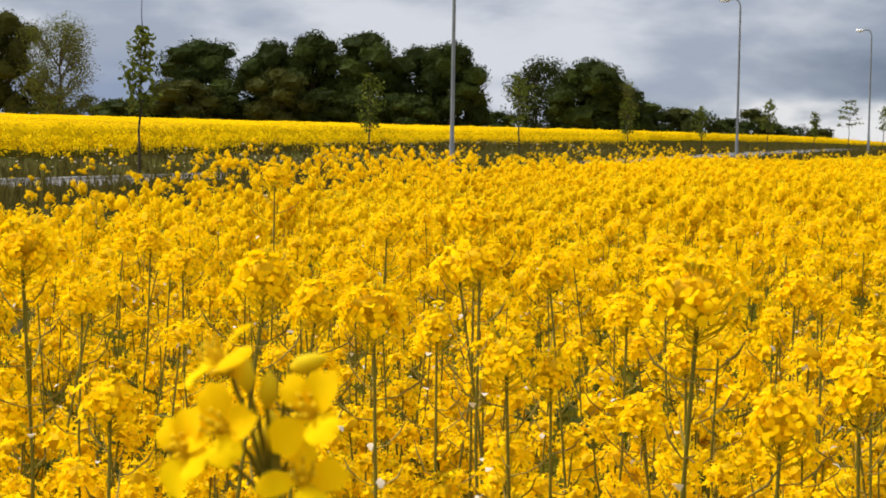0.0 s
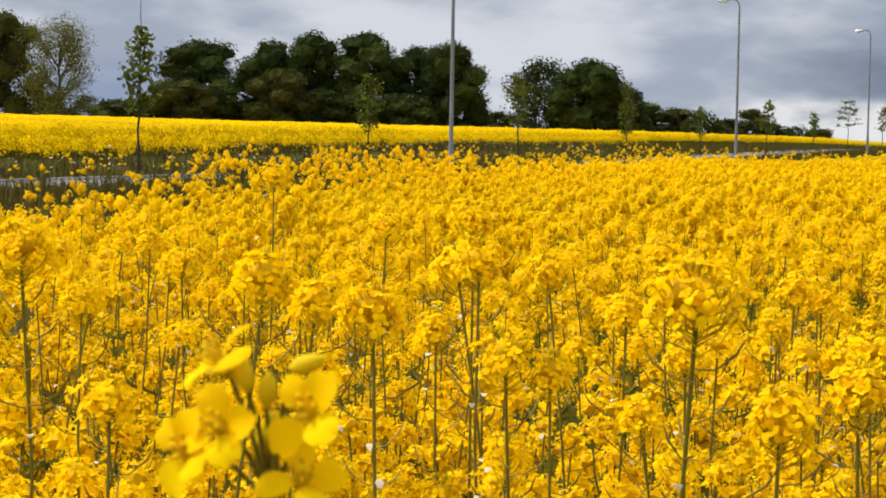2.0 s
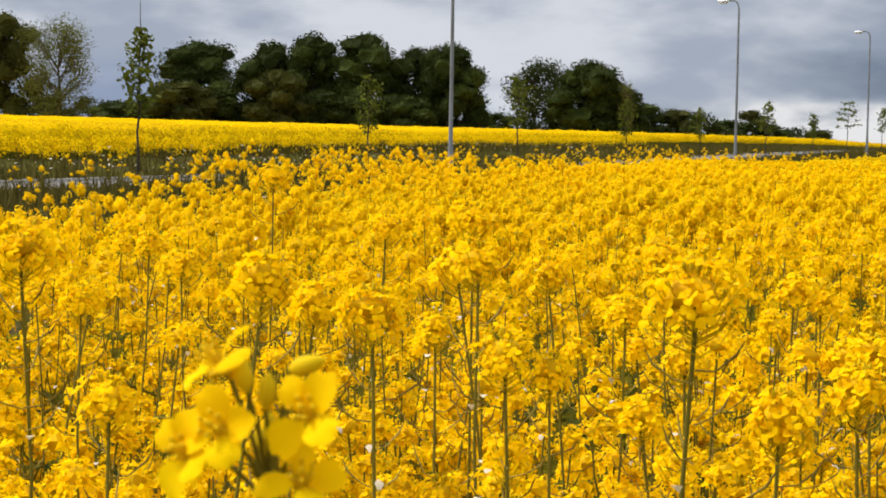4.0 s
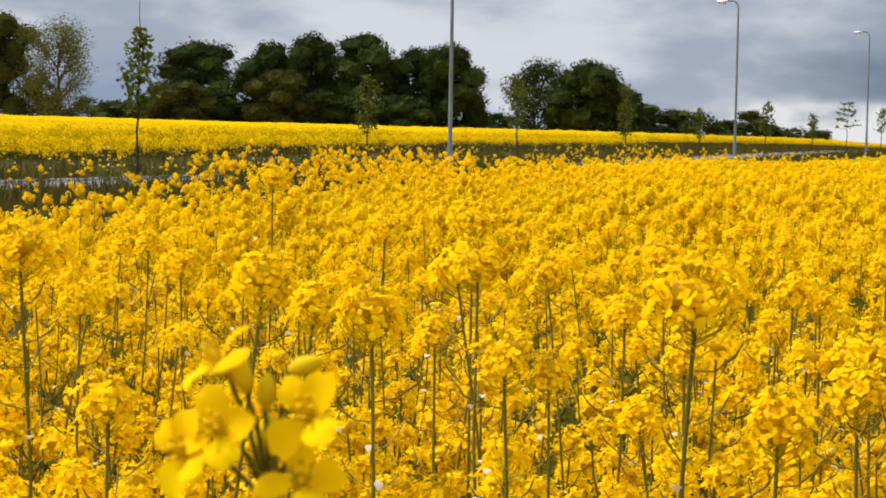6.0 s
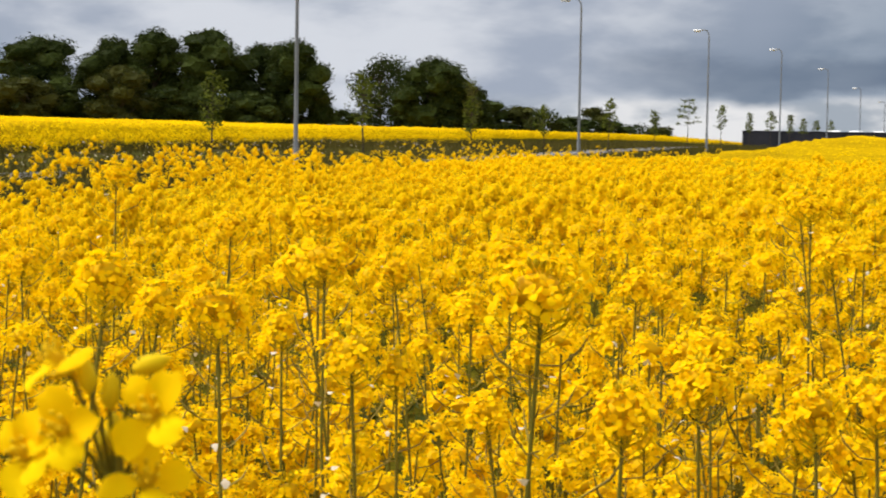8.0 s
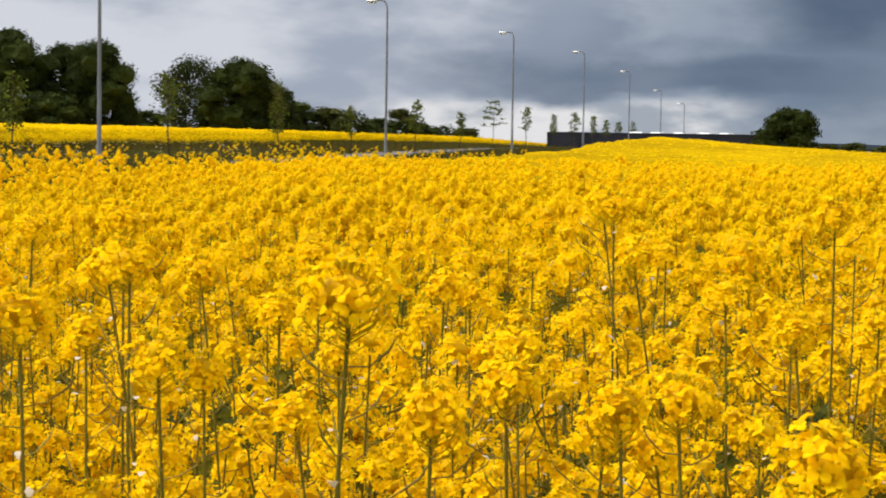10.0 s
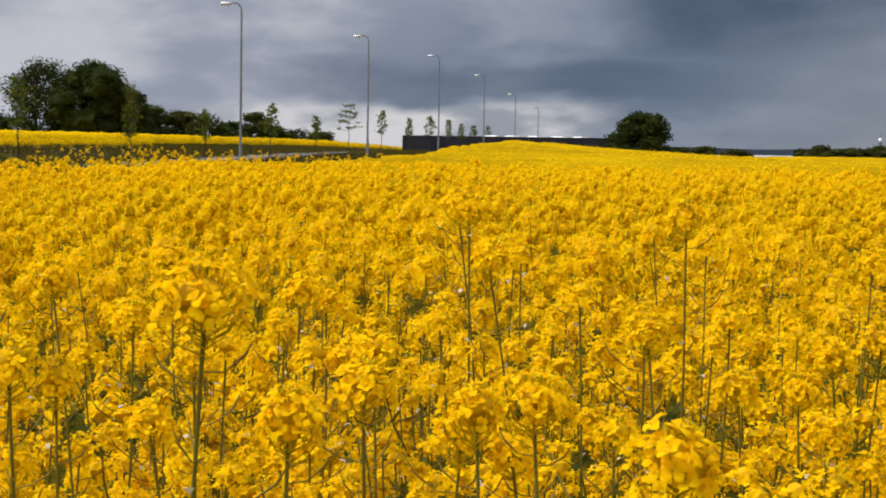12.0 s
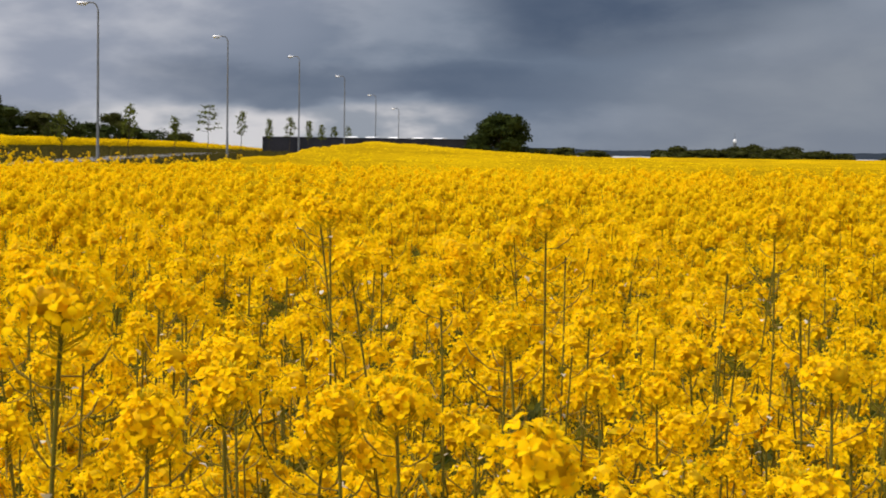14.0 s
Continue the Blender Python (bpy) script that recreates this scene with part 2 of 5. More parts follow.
class Geo:
    """Triangles with a material number each, gathered and then turned into one mesh."""

    def __init__(self):
        self.v, self.f, self.m, self.n = [], [], [], 0

    def add(self, v, f, m=0):
        v = np.asarray(v, float).reshape(-1, 3)
        f = np.asarray(f, int)
        if f.shape[1] == 4:
            f = np.concatenate([f[:, [0, 1, 2]], f[:, [0, 2, 3]]])
        self.v.append(v)
        self.f.append(f + self.n)
        self.m.append(np.full(len(f), m) if np.isscalar(m) else np.asarray(m))
        self.n += len(v)
        return self

    def arrays(self):
        if len(self.v) > 1:
            self.v, self.f, self.m = [np.concatenate(self.v)], [np.concatenate(self.f)], [np.concatenate(self.m)]
        return self.v[0], self.f[0], self.m[0]

    def join(self, other, mat=None, remap=None):
        v, f, m = other.arrays()
        if mat is not None:
            a = np.array(mat)
            v = v @ a[:3, :3].T + a[:3, 3]
        if remap is not None:
            m = np.asarray(remap)[m]
        return self.add(v, f, m)

    def scatter(self, other, mats):
        """other at each of the 4 x 4 matrices in mats (k, 4, 4)."""
        v, f, m = other.arrays()
        k = len(mats)
        if k == 0:
            return self
        vv = np.einsum("kij,nj->kni", mats[:, :3, :3], v) + mats[:, None, :3, 3]
        ff = f[None] + (np.arange(k) * len(v))[:, None, None]
        return self.add(vv.reshape(-1, 3), ff.reshape(-1, 3), np.tile(m, k))

    def tube(self, pts, radii, sides=5, m=0, cap=True):
        pts = np.asarray(pts, float)
        k = len(pts)
        radii = np.broadcast_to(radii, (k,))
        tan = np.gradient(pts, axis=0)
        tan /= np.linalg.norm(tan, axis=1)[:, None] + 1e-12
        ref = np.array([0.0, 0, 1]) if abs(tan[:, 2]).mean() < 0.8 else np.array([1.0, 0, 0])
        a = np.cross(tan, ref)
        a /= np.linalg.norm(a, axis=1)[:, None] + 1e-12
        b = np.cross(tan, a)
        th = np.arange(sides) * 2 * np.pi / sides
        ring = pts[:, None] + radii[:, None, None] * (np.cos(th)[None, :, None] * a[:, None] + np.sin(th)[None, :, None] * b[:, None])
        v = ring.reshape(-1, 3)
        i, j = np.meshgrid(np.arange(k - 1), np.arange(sides), indexing="ij")
        i, j = i.ravel(), j.ravel()
        j2 = (j + 1) % sides
        f = np.stack([i * sides + j, i * sides + j2, (i + 1) * sides + j2, (i + 1) * sides + j], 1)
        self.add(v, f, m)
        if cap:
            e = np.arange(1, sides - 1)
            base = self.n - len(v)
            for o in (0, (k - 1) * sides):
                self.f.append(np.stack([e * 0 + o, e + o, e + 1 + o], 1) + base)
                self.m.append(np.full(len(e), m))
        return self

    def box(self, x0, y0, z0, x1, y1, z1, m=0, bevel=0.0):
        if bevel:
            bm = bmesh.new()
            bmesh.ops.create_cube(bm, size=1, matrix=Matrix.Translation(((x0 + x1) / 2, (y0 + y1) / 2, (z0 + z1) / 2)) @ Matrix.Diagonal((x1 - x0, y1 - y0, z1 - z0, 1)))
            bmesh.ops.bevel(bm, geom=list(bm.edges), offset=bevel, segments=2, affect="EDGES")
            bmesh.ops.triangulate(bm, faces=list(bm.faces))
            bm.verts.index_update()
            self.add([v.co[:] for v in bm.verts], [[v.index for v in fc.verts] for fc in bm.faces], m)
            bm.free()
            return self
        v = [(x, y, z) for z in (z0, z1) for x, y in ((x0, y0), (x1, y0), (x1, y1), (x0, y1))]
        return self.add(v, [(3, 2, 1, 0), (4, 5, 6, 7), (0, 1, 5, 4), (1, 2, 6, 5), (2, 3, 7, 6), (3, 0, 4, 7)], m)

    def mesh(self, name, mats, smooth=False):
        v, f, m = self.arrays()
        me = bpy.data.meshes.new(name)
        me.vertices.add(len(v))
        me.vertices.foreach_set("co", v.astype(np.float32).ravel())
        me.loops.add(f.size)
        me.loops.foreach_set("vertex_index", f.astype(np.int32).ravel())
        me.polygons.add(len(f))
        me.polygons.foreach_set("loop_start", np.arange(0, f.size, 3, dtype=np.int32))
        for x in mats:
            me.materials.append(x)
        me.polygons.foreach_set("material_index", m.astype(np.int32))
        me.polygons.foreach_set("use_smooth", np.full(len(f), smooth))
        me.update(calc_edges=True)
        me.validate()
        return me


def part(name, mesh, parent, m=None, label="", kind=""):
    """One mesh object under a thing or under a part."""
    ob = new(name, mesh)
    ob.parent = parent
    if m is not None:
        ob.matrix_basis = m
    return tagged(ob, label, kind=kind)


def empty(name, m):
    ob = new(name)
    ob.empty_display_size = 0.1
    ob.matrix_basis = m
    return ob


def mats_of(pos, yaw, scale, tilt=None, tilt_dir=None):
    """Matrices for many copies: place, turn about z, size, lean."""
    k = len(pos)
    m = np.zeros((k, 4, 4))
    m[:, 3, 3] = 1
    c, s = np.cos(yaw), np.sin(yaw)
    r = np.zeros((k, 3, 3))
    r[:, 0, 0], r[:, 0, 1], r[:, 1, 0], r[:, 1, 1], r[:, 2, 2] = c, -s, s, c, 1
    if tilt is not None:
        ax = np.stack([-np.sin(tilt_dir), np.cos(tilt_dir), 0 * tilt], 1)
        K = np.zeros((k, 3, 3))
        K[:, 0, 2], K[:, 2, 0], K[:, 1, 2], K[:, 2, 1] = ax[:, 1], -ax[:, 1], -ax[:, 0], ax[:, 0]
        R = np.eye(3) + np.sin(tilt)[:, None, None] * K + (1 - np.cos(tilt))[:, None, None] * (K @ K)
        r = R @ r
    sc = np.asarray(scale, float)
    m[:, :3, :3] = r * (sc[:, None, None] if sc.ndim == 1 else sc[:, None, :])
    m[:, :3, 3] = pos
    return m


# ---------------------------------------------------------------- the lie of the land
# s runs along the road, q across it from the camera towards the road.
ROAD = radians(23.9)
US, UQ = np.array([math.sin(ROAD), math.cos(ROAD)]), np.array([-math.cos(ROAD), math.sin(ROAD)])
FIELD_EDGE = 10.0


def plan(s, q):
    return s * US[0] + q * UQ[0], s * US[1] + q * UQ[1]


def crop_edge(s):
    """Where the crop ends towards the road."""
    return np.interp(s, [4, 9, 13, 19], [4.6, 6.4, 9.0, FIELD_EDGE])


def smooth(a, b, x):
    t = np.clip((x - a) / (b - a), 0, 1)
    return t * t * (3 - 2 * t)


_S = np.arange(-200, 900, 2.0)
_Z = np.interp(_S, [-200, -40, 0, 20, 40, 52, 87, 122, 157, 192, 228, 270, 340, 450, 900], [-0.1, -0.1, 0.0, 0.10, 0.20, 0.22, 0.42, 0.92, 1.25, 1.25, 0.80, -0.1, -2, -3.5, -4])
_Z = np.convolve(np.pad(_Z, 6, mode="edge"), np.ones(13) / 13, mode="valid")
_HILL = np.interp(_S, [12, 34, 50, 57, 63, 71, 78, 86, 95, 104, 122, 147, 200, 300, 500], [0.0, -0.06, -0.04, 0.03, 0.14, 0.35, 0.57, 0.75, 0.88, 0.93, 0.91, 0.84, 0.58, -1, -3])
_HILL = np.convolve(np.pad(_HILL, 4, mode="edge"), np.ones(9) / 9, mode="valid")


def road_z(s):
    return np.interp(s, _S, _Z)


def ground_z(x, y):
    x, y = np.asarray(x, float), np.asarray(y, float)
    s, q = x * US[0] + y * US[1], x * UQ[0] + y * UQ[1]
    a = road_z(s)
    hill = np.interp(s, _S, _HILL)
    across = np.interp(q, [-120, -60, -26, -16, -5, 0, 5, 10, 20], [-0.7, -0.65, -0.6, -0.45, 0.0, 0.30, 0.58, 1.0, 1.0])
    near = hill * across - 0.3 * smooth(1, 9, q) * smooth(17.0, 12.0, s) + 0.10 * smooth(11.5, 17.0, s) * smooth(30, 18, s) * smooth(2, 10, q) - 0.08 * smooth(-2, -20, q)
    out = near + (a - near) * smooth(11, 20, q)
    bank = np.interp(s, [-100, 0, 54, 95, 143, 200, 260, 400], [0.64, 0.74, 0.93, 1.1, 1.36, 1.36, 0.75, -2])
    slope = np.interp(s, [-100, 0, 54, 200, 300], [0.021, 0.021, 0.019, 0.010, 0.004])
    far = bank + slope * (np.clip(q, 42, 200) - 42)
    out = out + (far - out) * smooth(34, 42, q)
    d = np.hypot(x, y)
    return out + (-4.0 - out) * smooth(330, 700, d)


# ---------------------------------------------------------------- ground, road


def polar_sheet(radii, az0, az1, step, zfun):
    az = np.radians(np.arange(az0, az1 + 1e-6, step))
    r = np.asarray(radii)
    R, A = np.meshgrid(r, az, indexing="ij")
    x, y = R * np.sin(A), R * np.cos(A)
    z = zfun(x, y)
    n, m = R.shape
    i, j = np.meshgrid(np.arange(n - 1), np.arange(m - 1), indexing="ij")
    i, j = i.ravel(), j.ravel()
    f = np.stack([i * m + j, (i + 1) * m + j, (i + 1) * m + j + 1, i * m + j + 1], 1)
    return np.stack([x, y, z], -1).reshape(-1, 3), f[:, ::-1]


def build_land():
    v, f = polar_sheet(np.concatenate([[0.0], np.geomspace(0.8, 400, 130), np.geomspace(420, 4800, 24)]), -180, 180, 2.0, ground_z)
    tagged(new("ground", Geo().add(v, f).mesh("ground", [GROUND], True)), "rough grass and bare earth round the crop", "ground", kind="structure")

    def strip(q0, q1, lift, s0=-60, s1=198, drop=0.3):
        s = np.arange(s0, s1 + 0.1, 3.0)
        prof = [(q0, -drop), (q0, lift), (q1, lift), (q1, -drop)]
        v = []
        for qq, h in prof:
            x, y = plan(s, qq)
            zz = road_z(s)
            v.append(np.stack([x, y, zz + h], 1))
        v = np.concatenate(v)
        k = len(s)
        i = np.arange(k - 1)
        f = np.concatenate([np.stack([i + a * k, i + 1 + a * k, i + 1 + (a + 1) * k, i + (a + 1) * k], 1) for a in range(3)])
        return Geo().add(v, f)

    tagged(new("road", strip(25.9, 30.8, 0.05).mesh("road", [ASPHALT])), "pale grey asphalt road running past the field", "road", kind="structure")
    for q in (25.7, 30.8):
        tagged(new("kerb", strip(q, q + 0.2, 0.13).mesh("kerb", [KERB])), "pale concrete kerb along the road", "kerb", kind="structure")


build_land()

# ---------------------------------------------------------------- lamps along the road


def build_lamps():
    shaft = Geo().tube([(0, 0, -0.9), (0, 0, 1.2), (0, 0, 1.25), (0, 0, 4), (0, 0, 7.85)], [0.085, 0.085, 0.07, 0.06, 0.045], 10).mesh("shaft", [STEEL], True)
    a = np.linspace(0, np.pi / 2, 8)
    bend = [(0, -0.28 + 0.28 * math.cos(t), 7.8 + 0.45 * math.sin(t)) for t in a] + [(0, -0.6, 8.27)]
    arm = Geo().tube([(p[0], -p[1], p[2]) for p in bend], 0.04, 8).mesh("arm", [STEEL], True)
    hull = Geo().box(-0.13, 0.5, 8.16, 0.13, 1.08, 8.3, 0, 0.05).mesh("head", [LAMPWHITE], True)
    lens = Geo().box(-0.10, 0.60, 8.11, 0.10, 1.02, 8.17, 0, 0.025).mesh("lens", [WHITEPAINT], True)
    plate = Geo().box(-0.04, -0.09, 0.5, 0.04, -0.08, 0.9).mesh("hatch", [STEEL])
    base = None
    for k, lift in enumerate((0.0, 0.02, 0.26, 0.50, 0.30, -0.16, -0.27)):
        s = 50.2 + 35.0 * k
        x, y = plan(s, 22.0)
        m = pose(x, y, float(road_z(s)) + lift, 0, 0, math.degrees(math.atan2(UQ[1], UQ[0])) - 90)
        if base is None:
            base = empty("street_lamp", m)
            part("shaft", shaft, base)
            part("arm", arm, base)
            h = part("lamp_head", hull, base, label="pale lamp housing")
            part("lens", lens, h)
            part("hatch", plate, base)
            tagged(base, "tall grey steel street lamp with a curved arm", "street lamp", "street lamps along the road")
        else:
            copy_thing(base, m)


build_lamps()

# ---------------------------------------------------------------- trees


def leaf_quads(rng, pos, size, up=0.3, folded=False):
    """Small leaf blades at the given places, turned at random; each a bent blade."""
    k = len(pos)
    nrm = rng.normal(size=(k, 3))
    nrm[:, 2] += up
    nrm /= np.linalg.norm(nrm, axis=1)[:, None]
    a = np.cross(nrm, rng.normal(size=(k, 3)))
    a /= np.linalg.norm(a, axis=1)[:, None]
    b = np.cross(nrm, a)
    sz = size * rng.uniform(0.6, 1.4, k)[:, None]
    v = np.stack([pos - a * sz, pos + b * sz * 0.55 + nrm * sz * 0.15, pos + a * sz, pos - b * sz * 0.55 + nrm * sz * 0.15], 1)
    f = (np.arange(k) * 4)[:, None] + np.array([0, 1, 2, 3])
    return v.reshape(-1, 3), f


def limb(rng, g, a, b, r0, r1, wob, n=6, sides=5, m=0):
    t = np.linspace(0, 1, n)[:, None]
    p = np.array(a) * (1 - t) + np.array(b) * t
    p[1:-1] += rng.normal(size=(n - 2, 3)) * wob
    g.tube(p, np.linspace(r0, r1, n), sides, m)
    return p


def big_tree(seed, height, width, leaves, leafmat, leafsize=0.32, skirt=0.1, lobes=11, open_crown=False, label="", at=(0, 0), turn=0.0):
    rng = np.random.default_rng(seed)
    x, y = at
    root = empty("tree", pose(x, y, float(ground_z(x, y)) - 0.1, 0, 0, turn))
    w = Geo()
    trunk_top = height * (0.75 if open_crown else 0.6)
    p = limb(rng, w, (0, 0, 0), (rng.normal() * 0.3, rng.normal() * 0.3, trunk_top), height * (0.014 if open_crown else 0.03), height * 0.008, 0.12, 8, 7)
    cents, rads = [], []
    for i in range(lobes):
        h = skirt + (0.86 - skirt) * ((i + 0.5) / lobes) ** 0.85
        reach = 0.5 * width * math.sqrt(max(0.05, 1 - (max(h - 0.42, 0) / 0.56) ** 2)) * rng.uniform(0.35, 0.72)
        th = i * 2.4 + rng.uniform(-0.5, 0.5)
        c = np.array([math.cos(th) * reach, math.sin(th) * reach, height * h])
        cents.append(c)
        rx, ry, u = rng.uniform(0.17, 0.26), rng.uniform(0.17, 0.26), rng.uniform(0.10, 0.16)
        rads.append(np.array([width * rx, width * ry, max(height * u, min(width * u * 0.85, height * 0.24))]))
        k = p[min(7, int(7 * min(1, h * height / trunk_top * 0.75)))]
        thin = 0.65 if open_crown else 1.0
        q = limb(rng, w, k, c, height * 0.011 * thin, height * 0.003 * thin, 0.15, 6, 5)
        for _ in range(18 if open_crown else 3):
            e = c + rng.normal(size=3).clip(-1.2, 1.2) * rads[-1] * 0.75
            limb(rng, w, q[rng.integers(2, 6)], e, height * 0.004 * thin, height * 0.0012 * thin, 0.12, 5, 3)
    cents.append(np.array([0, 0, height * 0.86]))
    rads.append(np.array([width * 0.2, width * 0.2, height * 0.13]))
    part("trunk", w.mesh("trunk", [BARK], True), root)
    cr = Geo()
    cents, rads = np.array(cents), np.array(rads)
    if not open_crown:
        for c, r in zip(cents, rads):
            bm = bmesh.new()
            bmesh.ops.create_icosphere(bm, subdivisions=2, radius=1)
            vv = np.array([v.co[:] for v in bm.verts])
            ff = [[v.index for v in fc.verts] for fc in bm.faces]
            bm.free()
            cr.add(vv * r * (0.72 + 0.2 * rng.normal(size=(len(vv), 1)).clip(-1, 1)) + c, ff)
    w8 = rads.prod(axis=1) ** 0.66
    idx = rng.choice(len(cents), leaves, p=w8 / w8.sum())
    d = rng.normal(size=(leaves, 3))
    d /= np.linalg.norm(d, axis=1)[:, None]
    shell = rng.uniform(0.2 if open_crown else 0.72, 1.08, leaves)[:, None] * (1 + 0.13 * np.sin(d[:, :1] * 7 + idx[:, None]) * np.cos(d[:, 1:2] * 6 + d[:, 2:] * 5))
    pos = cents[idx] + d * rads[idx] * shell
    pos[:, 2] = np.maximum(pos[:, 2], 0.15)
    cr.add(*leaf_quads(rng, pos, leafsize, 0.9))
    part("crown", cr.mesh("crown", [leafmat]), root)
    return tagged(root, label, "tree")


def at_bearing(az, d):
    return d * math.sin(radians(az)), d * math.cos(radians(az))


def tree_at(seed, az, top, span, d, *rest):
    """A tree on a bearing whose top stands at that elevation and whose crown spans that angle (degrees)."""
    x, y = at_bearing(az, d)
    h = EYE + d * math.tan(radians(top)) - float(ground_z(x, y))
    leaves, leafmat, size, skirt, lobes, airy, label = rest
    big_tree(seed, h, d * radians(span), leaves, leafmat, size, skirt, lobes, airy, label, (x, y), seed * 67)


def build_woods():
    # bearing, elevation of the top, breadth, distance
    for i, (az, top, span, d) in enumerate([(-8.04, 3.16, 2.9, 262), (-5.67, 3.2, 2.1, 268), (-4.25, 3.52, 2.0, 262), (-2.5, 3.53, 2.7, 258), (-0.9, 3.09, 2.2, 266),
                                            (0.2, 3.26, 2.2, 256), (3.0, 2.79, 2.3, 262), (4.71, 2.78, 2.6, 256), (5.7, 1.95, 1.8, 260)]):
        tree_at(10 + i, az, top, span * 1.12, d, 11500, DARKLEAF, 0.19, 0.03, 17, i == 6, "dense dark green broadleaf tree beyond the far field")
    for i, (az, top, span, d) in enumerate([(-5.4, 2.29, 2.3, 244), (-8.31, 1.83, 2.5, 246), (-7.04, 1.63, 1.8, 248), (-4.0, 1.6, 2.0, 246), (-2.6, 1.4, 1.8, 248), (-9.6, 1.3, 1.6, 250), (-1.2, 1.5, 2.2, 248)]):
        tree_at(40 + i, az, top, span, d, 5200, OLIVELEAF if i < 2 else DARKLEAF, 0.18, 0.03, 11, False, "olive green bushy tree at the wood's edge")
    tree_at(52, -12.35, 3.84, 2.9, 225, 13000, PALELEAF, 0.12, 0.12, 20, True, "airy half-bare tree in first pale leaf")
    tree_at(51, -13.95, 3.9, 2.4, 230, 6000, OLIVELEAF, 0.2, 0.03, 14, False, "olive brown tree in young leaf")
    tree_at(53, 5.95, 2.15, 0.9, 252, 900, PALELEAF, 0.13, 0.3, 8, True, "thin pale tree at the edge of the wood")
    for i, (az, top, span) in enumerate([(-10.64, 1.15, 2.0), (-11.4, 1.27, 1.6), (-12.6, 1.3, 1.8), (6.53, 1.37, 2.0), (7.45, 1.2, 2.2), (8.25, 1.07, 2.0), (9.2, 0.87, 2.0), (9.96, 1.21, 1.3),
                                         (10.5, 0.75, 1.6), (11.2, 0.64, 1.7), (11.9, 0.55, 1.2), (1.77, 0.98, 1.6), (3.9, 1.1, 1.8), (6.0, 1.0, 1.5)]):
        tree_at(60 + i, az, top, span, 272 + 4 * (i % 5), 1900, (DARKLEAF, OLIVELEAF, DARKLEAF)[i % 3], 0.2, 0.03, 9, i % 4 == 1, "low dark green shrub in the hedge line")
    tree_at(80, 22.33, 1.38, 2.15, 185, 7000, DARKLEAF, 0.16, 0.02, 15, False, "lone round dark green tree beside the fence")
    # bushes and woods towards the water
    for i, (az, top, span, d) in enumerate([(23.6, 0.22, 1.0, 300), (24.4, 0.26, 1.2, 320), (25.4, 0.16, 1.3, 340), (27.6, 0.22, 1.2, 600), (28.2, 0.35, 1.2, 560), (29.0, 0.24, 1.4, 600), (29.9, 0.36, 1.2, 560),
                                            (30.5, 0.43, 1.1, 580), (31.2, 0.31, 1.2, 560), (31.8, 0.38, 1.3, 560), (32.6, 0.25, 1.2, 560), (33.3, 0.16, 1.3, 600), (35.0, 0.12, 1.4, 600),
                                            (28.6, 0.20, 1.3, 540), (29.4, 0.22, 1.2, 545), (30.2, 0.22, 1.2, 540), (30.9, 0.24, 1.1, 545), (31.5, 0.24, 1.2, 540), (32.2, 0.20, 1.2, 545), (27.9, 0.16, 1.1, 550)]):
        tree_at(90 + i, az, top, span, d, 1300, OLIVELEAF, 0.2 * d / 300, 0.03, 9, False, "dark green tree far off before the water")


build_woods()


def sapling(seed, height, s, q, kind):
    rng = np.random.default_rng(seed)
    x, y = plan(s, q)
    root = empty("sapling", pose(float(x), float(y), float(ground_z(x, y)) - 0.05, 0, 0, seed * 47))
    w = Geo()
    whip = kind == 0
    lo, hi = (0.42, 0.85) if whip else (0.50, 0.97) if kind < 5 else (0.50, 0.97)
    spread = (0.62, 0.95, 1.15, 0.7, 0.8, 0.8, 0.55, 1.5, 0.7, 0.5, 0.9, 0.6, 1.0, 0.9, 0.6)[kind]
    p = limb(rng, w, (0, 0, -0.2), (rng.normal() * 0.1, rng.normal() * 0.1, height), 0.040, 0.007, 0.014, 12, 6)
    tips = []
    n = 20
    for i in range(n):
        t = i / n
        h = lo + (hi - lo) * t
        k = p[min(11, int(h * 11))] * (1 - (h * 11) % 1) + p[min(11, int(h * 11) + 1)] * ((h * 11) % 1)
        if kind == 7:
            # its boughs stand out in tiers
            h = lo + (hi - lo) * (int(t * 5) + 0.9 * rng.uniform()) / 4.9
            k = p[min(11, int(h * 11))] * (1 - (h * 11) % 1) + p[min(11, int(h * 11) + 1)] * ((h * 11) % 1)
        th = i * 2.4 + rng.uniform(-0.4, 0.4)
        ln = height * (0.05 + 0.16 * math.sin(math.pi * min(1, 0.3 + 0.75 * t))) * rng.uniform(0.6, 1.1) * spread
        e = k + np.array([math.cos(th) * ln * 0.75, math.sin(th) * ln * 0.75, ln * (0.6 if kind < 5 else 0.16 if kind == 7 else 0.15)])
        tips.append(limb(rng, w, k, e, 0.014, 0.004, 0.03, 5, 4))
    part("trunk", w.mesh("trunk", [YOUNGBARK], True), root)
    pos = []
    for t in tips:
        for _ in range(int(rng.integers(13, 30) if whip else rng.integers(12, 36) if kind < 3 else rng.integers(8, 24) if kind < 5 else rng.integers(8, 26))):
            pos.append(t[rng.integers(1 if kind < 5 else 3, 5)] + rng.normal(size=3) * ((0.10, 0.10, 0.07) if kind != 7 else (0.13, 0.13, 0.06)))
    part("crown", Geo().add(*leaf_quads(rng, np.array(pos), 0.092 if whip or kind > 4 else 0.07, 0.8)).mesh("crown", [YOUNGLEAF]), root)
    label = "tall young street tree with a long bare leader" if whip else "slender young street tree with thin green leaves"
    return tagged(root, label, "young tree", "young trees along the road")


